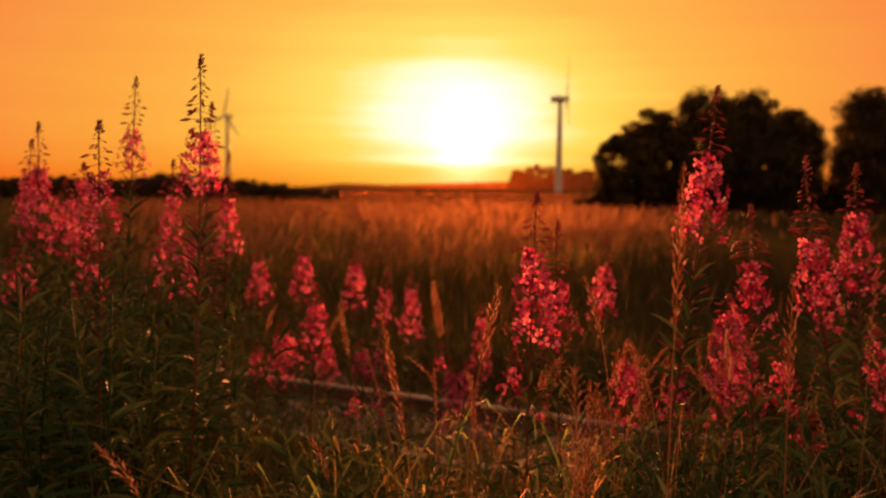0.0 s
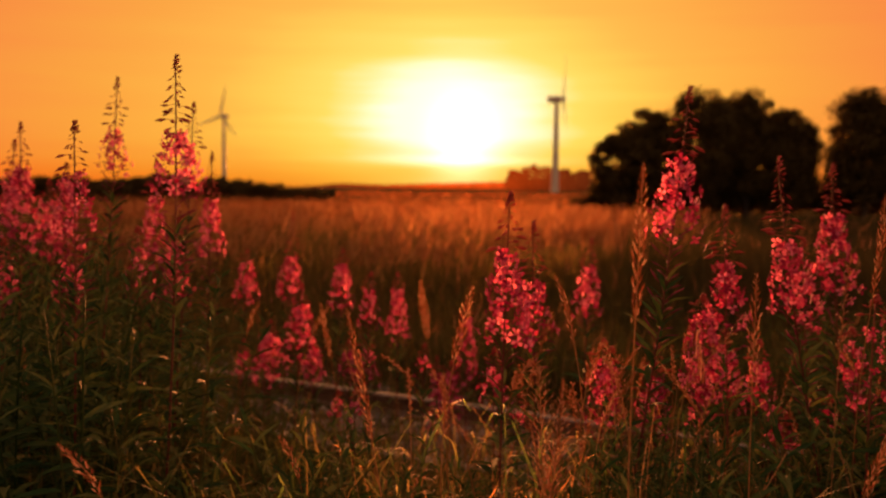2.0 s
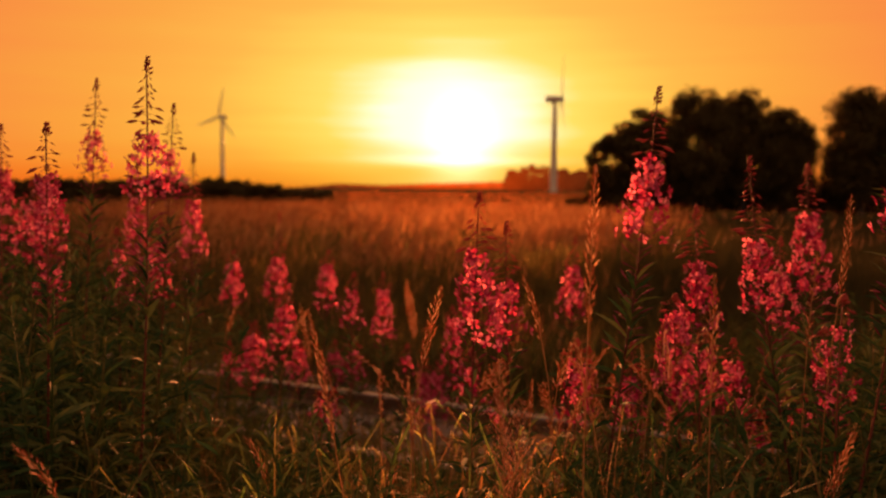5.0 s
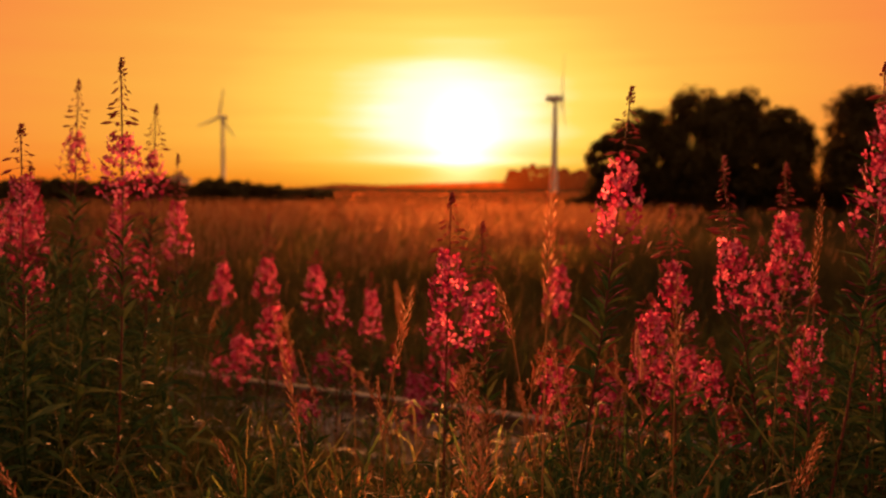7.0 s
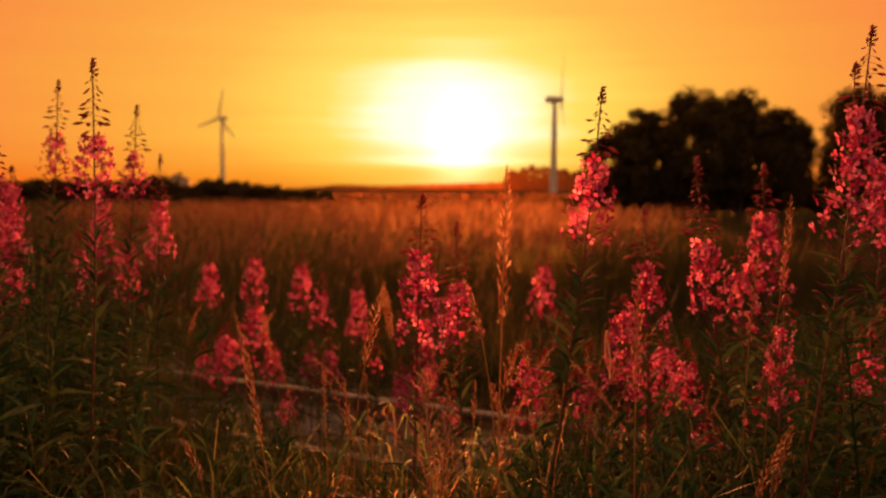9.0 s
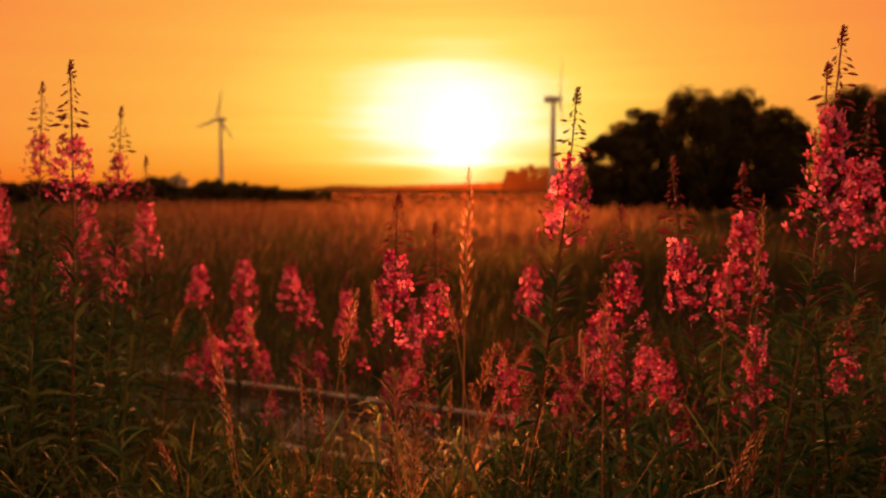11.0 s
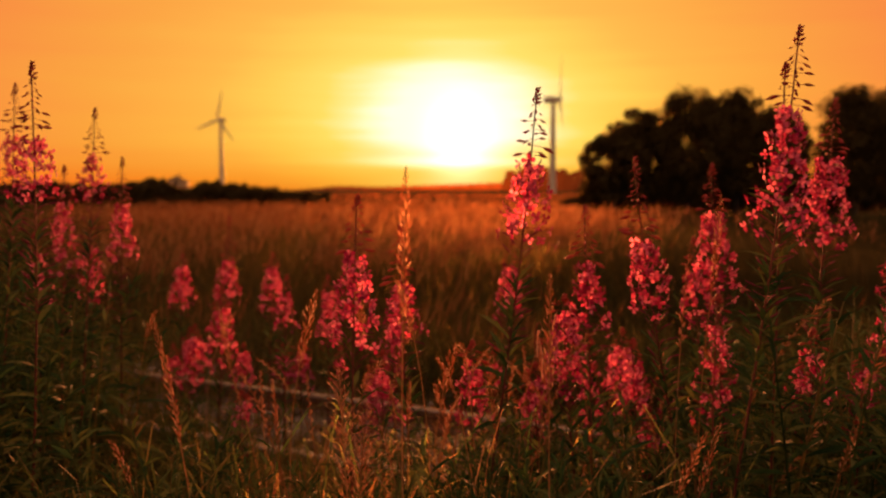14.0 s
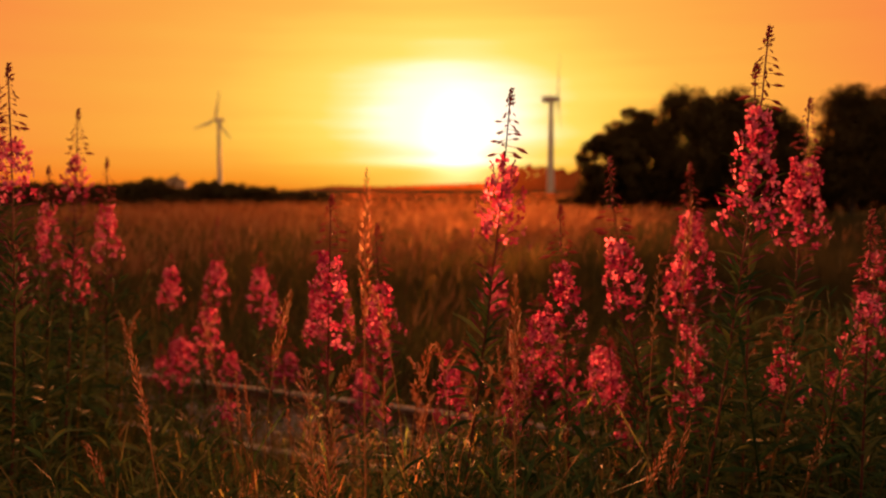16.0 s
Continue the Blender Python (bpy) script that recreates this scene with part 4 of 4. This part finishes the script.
# ---- single grass stalks ----
def grass_stalk(x, y, head, tip, width, loose):
    """A tall dry grass: a bent stalk, two blades and a seed head from head to tip; loose: an open panicle."""
    r = random.Random(round(x * 1000 + y * 300))
    g = tagged(new("grass_stalk"), "golden grass stalk with a loose drooping panicle" if loose else "golden grass stalk with a narrow seed spike", "grass stalk", "tall grass stalks")
    g.matrix_world = pose(x, y, 0)
    h, t = Vector((head[0] - x, 0, head[1])), Vector((tip[0] - x, 0, tip[1]))
    c = h + (h - t) * min(1.6, head[1] / (tip[1] - head[1] + 0.05) * 0.5)
    c.z = max(0.25 * h.z, min(c.z, 0.7 * h.z))
    dy = r.uniform(-0.03, 0.03)
    path = []
    for i in range(9):
        u = i / 8
        p = (1 - u) ** 2 * Vector((0, 0, 0)) + 2 * u * (1 - u) * c + u * u * h
        path.append(p + Vector((0, dy * math.sin(3.14 * u), 0)))
    bend = (path[-1] - path[-2]).normalized() * (t - h).length * 0.5 + h
    rach = [(1 - u) ** 2 * h + 2 * u * (1 - u) * bend + u * u * t for u in (i / 10 for i in range(11))]
    s = Shape()
    s.tube(path + rach[1:], [0.0017 - 0.0009 * i / 18 for i in range(19)], 5)
    part("stalk", s, DRY, g)
    sp = Shape()
    sp.put([(0, 0, 0), (0.4, 0.12, 0.035), (1, 0, -0.02), (0.4, -0.12, 0.035)], [(0, 1, 2, 3)])
    sp.put([(0.05, 0, 0), (0.5, 0.02, 0.13), (1.15, 0, 0.03), (0.5, 0.02, -0.10)], [(0, 1, 2, 3)])
    hd = Shape()
    n = int(max(30, (t - h).length / 0.0031)) if not loose else 120 if width > 0.07 else 60
    a = 0.0
    for i in range(n):
        u = i / n
        q = u * 10
        j = min(9, int(q))
        p = rach[j].lerp(rach[j + 1], q - j)
        d = (rach[j + 1] - rach[j]).normalized()
        a += GOLDEN
        side = (d.orthogonal().normalized() * math.cos(a) + d.cross(d.orthogonal().normalized()) * math.sin(a))
        taper = max(0.05, math.sin(min(1, 0.18 + u * 0.8) * 3.14)) ** 0.6
        if loose:
            if i % 2:
                continue
            e = p + (d * 0.8 + side * 0.6 + Vector((0, 0, -0.2))) * width * 0.8 * taper * r.uniform(0.4, 1.0)
            sd = side.cross(d) * 0.0004
            hd.put([p - sd, p + sd, e + sd, e - sd], [(0, 1, 2, 3)])
            for w in range(7):
                m = Matrix.Translation(p.lerp(e, 0.22 + 0.13 * w)) @ turn_to(d + side * r.uniform(-0.2, 0.9) + Vector((0, 0, r.uniform(-0.5, 0.1))))
                hd.add(sp, m @ Matrix.Scale(0.0072 * r.uniform(0.7, 1.3), 4))
        else:
            m = Matrix.Translation(p + side * width * 0.24 * taper * r.uniform(0.3, 1.3)) @ turn_to(d + side * r.uniform(0.05, 0.7))
            hd.add(sp, m @ Matrix.Scale(max(0.011, width * 0.42) * taper * r.uniform(0.75, 1.2) + 0.003, 4))
    part("seed_head", hd, HEAD, g, "golden feathery seed head", smooth=False)
    for i in range(2):
        b = Shape()
        a, ln = r.uniform(0, 6.28), r.uniform(0.18, 0.32)
        p0 = path[2 + 2 * i]
        pts = [p0 + Vector((math.cos(a) * ln * u * 0.7, math.sin(a) * ln * u * 0.7, ln * (u - 0.75 * u * u))) for u in (0, 0.3, 0.6, 0.85, 1.0)]
        w = Vector((-math.sin(a), math.cos(a), 0)) * 0.004
        vs = [q for p, k in zip(pts, (0.7, 1, 0.9, 0.5, 0.05)) for q in (p - w * k, p + w * k)]
        b.put(vs, [(2 * j, 2 * j + 1, 2 * j + 3, 2 * j + 2) for j in range(4)])
        part("blade", b, DRY, g)


grass_stalk(0.410, 1.30, (0.384, 1.285), (0.390, 1.548), 0.027, False)
grass_stalk(1.089, 1.89, (1.100, 1.266), (1.117, 1.502), 0.027, False)
grass_stalk(-0.025, 1.55, (-0.071, 1.006), (-0.122, 1.267), 0.021, False)
grass_stalk(-0.216, 1.30, (-0.504, 0.985), (-0.577, 1.073), 0.022, False)
grass_stalk(-0.200, 1.75, (-0.252, 0.849), (-0.297, 0.949), 0.025, False)
grass_stalk(-0.035, 2.05, (0.002, 0.695), (0.031, 0.774), 0.023, False)
grass_stalk(0.049, 4.80, (-0.006, 0.598), (-0.057, 0.953), 0.061, False)
grass_stalk(0.149, 1.95, (0.096, 1.065), (0.143, 1.266), 0.036, False)
grass_stalk(0.405, 1.90, (0.385, 1.148), (0.338, 1.298), 0.021, False)
grass_stalk(0.686, 1.48, (0.654, 1.134), (0.654, 1.353), 0.029, False)
grass_stalk(0.641, 2.15, (0.743, 0.965), (0.865, 1.122), 0.052, True)
grass_stalk(1.186, 2.00, (1.305, 1.076), (1.441, 1.238), 0.031, True)
grass_stalk(0.812, 1.60, (0.943, 0.878), (1.001, 1.013), 0.025, False)
grass_stalk(0.963, 1.75, (1.035, 0.809), (1.080, 0.987), 0.028, False)
grass_stalk(0.626, 2.35, (0.610, 0.775), (0.595, 1.011), 0.080, True)
grass_stalk(0.433, 2.10, (0.455, 0.966), (0.493, 1.100), 0.042, False)
grass_stalk(1.238, 1.80, (1.377, 0.841), (1.427, 0.990), 0.028, False)
grass_stalk(0.971, 1.90, (1.274, 0.776), (1.406, 0.979), 0.032, True)
grass_stalk(1.040, 1.90, (1.031, 1.128), (1.047, 1.353), 0.030, True)
grass_stalk(1.298, 1.80, (1.435, 1.066), (1.514, 1.223), 0.033, True)
grass_stalk(0.272, 1.50, (0.266, 0.91), (0.252, 1.165), 0.082, True)
grass_stalk(0.258, 1.53, (0.285, 0.89), (0.302, 1.09), 0.075, True)
grass_stalk(0.263, 2.20, (0.310, 0.940), (0.375, 1.163), 0.022, True)
grass_stalk(-0.334, 3.00, (-0.350, 0.854), (-0.391, 1.070), 0.030, False)
grass_stalk(-0.497, 3.30, (-0.476, 0.876), (-0.400, 1.008), 0.028, False)
grass_stalk(-0.714, 3.00, (-0.668, 0.952), (-0.625, 1.061), 0.025, False)
grass_stalk(0.551, 2.10, (0.523, 1.021), (0.501, 1.104), 0.024, False)
grass_stalk(0.502, 2.30, (0.464, 0.839), (0.428, 0.940), 0.026, False)
grass_stalk(-1.216, 2.40, (-1.201, 0.828), (-1.204, 1.038), 0.024, False)
grass_stalk(0.863, 2.20, (0.839, 1.035), (0.799, 1.154), 0.019, False)
grass_stalk(0.745, 2.25, (0.758, 1.024), (0.781, 1.138), 0.016, False)
grass_stalk(0.235, 2.00, (0.247, 0.984), (0.296, 1.072), 0.042, True)
grass_stalk(0.509, 2.20, (0.470, 0.788), (0.434, 0.966), 0.047, True)


def drooping_grass(x, y, top, strands):
    """A grass whose stalk bends over and lets pale strands of spikelets hang."""
    r = random.Random(round(x * 1000))
    g = tagged(new("drooping_grass"), "pale grass with thin seed strands hanging from a bent stalk", "grass stalk")
    g.matrix_world = pose(x, y, 0)
    s = Shape()
    bend = [Vector((-0.05 + 0.05 * u * u + 0.03 * max(0.0, u - 0.8) * 5, 0, top * (u - 0.02 * max(0.0, u - 0.9) * 10))) for u in (i / 10 for i in range(11))]
    s.tube(bend, [0.0016 - 0.0008 * i / 10 for i in range(11)], 5)
    part("stalk", s, DRY, g)
    for i in range(strands):
        h, ln = Shape(), r.uniform(0.07, 0.11)
        a = bend[10].lerp(bend[9], i / strands)
        dx = (i - strands / 2) * 0.011 + 0.01
        path = [a + Vector((dx * min(1, u * 3), r.uniform(-0.004, 0.004), 0.012 * math.sin(min(1, u * 3) * 3.14) - ln * max(0.0, u - 0.2))) for u in (j / 9 for j in range(10))]
        h.tube(path, [0.0007] + [0.0019 + 0.0008 * (j % 2) for j in range(8)] + [0.0004], 5)
        part("seed_strand", h, HEAD, g, "pale hanging strand of spikelets")


drooping_grass(0.665, 1.90, 1.205, 5)

# finer stalks among them
for i in range(36):
    y = rng.uniform(1.5, 3.0)
    b = rng.uniform(-0.16, 0.30) if i < 28 else rng.uniform(0.3, 0.55)
    x = b * y + 0.25
    if off_track(x, y) > -0.7:
        continue
    h = 1.5 - rng.uniform(0.19, 0.31) * y
    k = rng.uniform(-0.3, 0.3)
    ln = rng.uniform(0.08, 0.17)
    grass_stalk(x, y, (x + k * h * 0.6, h - ln), (x + k * h * 0.6 + k * ln * rng.uniform(1.0, 4.0), h), rng.uniform(0.006, 0.011), i % 3 > 0)

# ---- undergrowth ----
HEIGHTS = (0.85, 1.0, 0.72, 0.95, 1.12, 0.62)
SETS = {True: [leafy_shoot(h, i, True) for i, h in enumerate(HEIGHTS)], False: [leafy_shoot(h, i + 20, False) for i, h in enumerate(HEIGHTS)]}
spots, shoots = [], []


def put_shoot(x, y, top, tilt, most=1.3):
    shoots.append((y, rng.randrange(6), pose(x, y, 0, rng.uniform(-tilt, tilt), rng.uniform(-tilt, tilt), rng.uniform(0, 360)), top, most))


for i in range(1800):
    y = 1.7 * (6.2 / 1.7) ** rng.random()
    side = rng.uniform(-0.68, 0.76)
    x = side * y + 0.25
    room = 0.0060 if side < -0.22 or side > 0.34 else 0.009
    limit = 1.3 if side < -0.2 or side > 0.34 else -0.62
    if off_track(x, y) > limit or any((x - a) ** 2 + (y - b) ** 2 < room for a, b in spots):
        continue
    spots.append((x, y))
    if len(spots) > 240:
        break
    # taller at both flanks, low in the opening before the track
    drop = rng.uniform(0.03, 0.27) if x < -0.29 * y else rng.uniform(0.13, 0.31) if x > 0.5 + 0.34 * y else rng.uniform(0.33, 0.42) if -0.22 < (x - 0.25) / y < 0.1 else rng.uniform(0.25, 0.38)
    put_shoot(x, y, min(1.42, max(0.4, 1.5 - drop * y)), 4)
# the close dark growth on both flanks
for i in range(95):
    y = rng.uniform(1.95, 3.9)
    put_shoot(rng.uniform(-0.60, -0.29) * y, y, min(1.4, 1.5 - rng.uniform(0.06, 0.22) * y), 5, 1.5)
for i in range(100):
    y = rng.uniform(1.85, 3.6)
    put_shoot(0.5 + rng.uniform(0.35, 0.62) * y, y, 1.5 - rng.uniform(0.11, 0.32) * y, 8, 1.6)
for i in range(55):
    y = rng.uniform(3.2, 4.6)
    put_shoot(rng.uniform(-0.60, -0.30) * y, y, 1.5 - rng.uniform(0.05, 0.17) * y, 7, 1.7)
# low leafy growth that fills the opening before the track
for i in range(330):
    y = rng.uniform(1.6, 3.1)
    side = rng.uniform(-0.30, 0.42)
    # lowest where the track shows through
    x, top = side * y + 0.25, 1.5 - (rng.uniform(0.335, 0.43) if -0.22 < side < 0.1 else rng.uniform(0.265, 0.40)) * y
    if off_track(x, y) < -0.8 and top > 0.2:
        put_shoot(x, y, top, 14, 1.5)
# the nearest as plants of their own, those behind them as one mass of foliage
shoots.sort(key=lambda e: e[0])
used, rest = {True: 0, False: 0}, Shape()
for i, (y, k, stand, top, most) in enumerate(shoots):
    near = y < 1.95 and used[True] < 15
    k = used[near] if used[near] < 6 else k
    m = stand @ Matrix.Scale(min(most, top / HEIGHTS[k]), 4)
    if i >= 290 and used[False] >= 6:
        for ob in SETS[False][k].children:
            me, leafy = ob.data, ob.name.startswith("foliage")
            one = Shape()
            one.put([v.co for v in me.vertices], [tuple(p.vertices) for p in me.polygons], 1 if leafy else 0)
            rest.add(one, m)
        continue
    if used[near] < 6:
        SETS[near][k].matrix_world = m
    else:
        copy_thing(SETS[near][k], pose(0, 0, 0)).matrix_basis = m
    used[near] += 1
tagged(part("undergrowth_foliage", rest, [BLADE, LEAF]), "dense leafy green undergrowth of young fireweed shoots", "undergrowth", kind="stuff")

n = 44000
y = 1.45 * (6.2 / 1.45) ** nr.uniform(0, 1, n)
x = nr.uniform(-0.74, 0.82, n) * y + 0.25
s = (y - 4.52 + TRACK * x) * COS
bearing = (x - 0.25) / y
h = np.where(bearing < -0.2, 0.55, np.where(bearing > 0.3, 0.60, 0.50)) * nr.uniform(0.5, 1.25, n)
open_track = bearing > nr.uniform(-0.36, -0.22, n)
h = np.where((np.abs(s) < 1.0) & open_track, h * 0.40, h)
h = np.where((np.abs(s) < 0.62) & open_track, h * 0.6, h)
keep = (np.abs(s) > 0.62) | (nr.uniform(0, 1, n) < 0.5)
x, y, h = x[keep], y[keep], h[keep]
bulk("undergrowth_grass", blades(x, y, 0 * x, h, nr.uniform(0.0016, 0.0042, len(x)), h * nr.uniform(0.1, 0.7, len(x)), nr.uniform(0, 0.6, len(x))), BLADE_FACES, [BLADE], [0, 0],
     "dense green grass blades of the undergrowth", "grass")
m = nr.uniform(0, 1, len(x)) < np.where(((x - 0.25) / y > -0.2) & ((x - 0.25) / y < 0.32), np.where(np.abs((y - 4.52 + TRACK * x) * COS) < 1.1, 0.6, 0.16), 0.03)
x, y, h = x[m], y[m], h[m] * 1.12
bulk("dry_undergrowth_grass", blades(x, y, 0 * x, h, nr.uniform(0.001, 0.0026, len(x)), h * nr.uniform(0.1, 0.5, len(x)), nr.uniform(0, 0.6, len(x))), BLADE_FACES, [DRY], [0, 0],
     "dry straw-coloured grass in the undergrowth", "grass")

# tufts along the near rail, which break its line
n = 1500
t, c = nr.uniform(-5, 5, n), nr.normal(-0.64, 0.07, n)
lump = np.array([noise.noise((p * 1.9, 0.0, 5.0)) for p in t.tolist()])
keep = lump > nr.uniform(-0.25, 0.35, n)
t, c = t[keep], c[keep]
x, y = COS * t + TRACK * COS * c, 4.52 - TRACK * COS * t + COS * c
h = nr.uniform(0.12, 0.36, len(x))
bulk("railside_grass", blades(x, y, 0 * x, h, nr.uniform(0.0015, 0.004, len(x)), h * nr.uniform(0.2, 0.8, len(x)), nr.uniform(0, 0.6, len(x))), BLADE_FACES, [BLADE], [0, 0],
     "tufts of green grass along the rail", "grass")

# taller sunlit blades in the opening before the track
n = 900
y = nr.uniform(1.5, 2.8, n)
x = nr.uniform(-0.19, 0.26, n) * y + 0.25
h = (1.5 - y * nr.uniform(0.27, 0.42, n)) * np.where(nr.uniform(0, 1, n) < 0.3, 1.0, 0.9)
bulk("sunlit_grass", blades(x, y, 0 * x, h, nr.uniform(0.0010, 0.0022, n), h * nr.uniform(0.05, 0.35, n), nr.uniform(0, 0.5, n)), BLADE_FACES, [BLADE], [0, 0],
     "fine yellow-green grass catching the low sun", "grass")
n = 420
y = nr.uniform(1.5, 3.2, n)
x = nr.uniform(-0.18, 0.27, n) * y + 0.25
h = 1.5 - y * nr.uniform(0.25, 0.40, n)
bulk("sunlit_straw", blades(x, y, 0 * x, h, nr.uniform(0.0008, 0.0018, n), h * nr.uniform(0.05, 0.4, n), nr.uniform(0, 0.7, n)), BLADE_FACES, [DRY], [0, 0],
     "fine dry straw catching the low sun", "grass")

# long blades that arch over, their upper sides and tips in the sun
def arching(x, y, h, w, reach, turn):
    """Blades of five strips that rise, bend over and droop: (n, 11, 3)."""
    v = np.zeros((len(x), 11, 3))
    for i, (t, k) in enumerate(((0, 0.8), (0.35, 1.0), (0.6, 1.0), (0.8, 0.8), (0.93, 0.5))):
        out, z = reach * t ** 2.2, h * (1.75 * t - 0.9 * t ** 2.6)
        for j, side in enumerate((-1, 1)):
            v[:, 2 * i + j] = np.stack([x + np.cos(turn) * out - np.sin(turn) * w * k * side, y + np.sin(turn) * out + np.cos(turn) * w * k * side, z], 1)
    v[:, 10] = np.stack([x + np.cos(turn) * reach, y + np.sin(turn) * reach, h * 0.82], 1)
    return v


ARCH_FACES = [(0, 1, 3, 2), (2, 3, 5, 4), (4, 5, 7, 6), (6, 7, 9, 8), (8, 9, 10)]
for n, near, far_, lo, hi, drop, mat, wide_, text in ((520, 1.5, 3.4, -0.56, 0.56, (0.25, 0.40), BLADE, (0.0014, 0.0034), "long green grass blades arching over"),
                                                     (170, 1.5, 3.2, -0.16, 0.36, (0.25, 0.39), DRY, (0.0010, 0.0022), "dry straw arching over in the low sun")):
    y = nr.uniform(near, far_, n)
    x = nr.uniform(lo, hi, n) * y + 0.25
    keep = (y - 4.52 + TRACK * x) * COS < -0.75
    x, y = x[keep], y[keep]
    n = len(x)
    h = np.maximum(0.25, 1.5 - y * nr.uniform(*drop, n))
    bulk("arching_grass", arching(x, y, h, nr.uniform(*wide_, n), h * nr.uniform(0.15, 0.55, n), nr.uniform(0, 6.2832, n)), ARCH_FACES, [mat], [0] * 5, text, "grass")

# the same grass, set shorter, goes on round the path outside the camera's view
n = 60000
ang, d = nr.uniform(0, 6.2832, n), 9.0 * np.sqrt(nr.uniform(0.0, 1, n))
x, y = 0.25 + d * np.sin(ang), d * np.cos(ang)
s = (y - 4.52 + TRACK * x) * COS
keep = ((y < 1.4) | (np.abs((x - 0.25) / np.maximum(y, 0.1)) > 0.76)) & (np.abs(s) > 0.75)
x, y, s = x[keep], y[keep], s[keep]
h = np.where(np.hypot(x - 0.25, y) < 1.3, 0.10, np.where(s > 0.9, 0.85, 0.38)) * nr.uniform(0.5, 1.2, len(x))
bulk("surrounding_grass", blades(x, y, 0 * x, h, nr.uniform(0.003, 0.008, len(x)), h * nr.uniform(0.3, 1.0, len(x)), nr.uniform(0, 0.6, len(x))), BLADE_FACES, [BLADE], [0, 0],
     "green grass round the place where the track is seen from", "grass")

# low shrubs that end the row of trees
for x, h in ((8.15, 1.5), (8.75, 2.2), (7.5, 1.15)):
    tree("shrub", x, 42.6, h, 0.75, 0.1, 26, 120, 0.10, "low dark shrub at the foot of the trees", "shrub", 0.04, "shrubs under the trees")
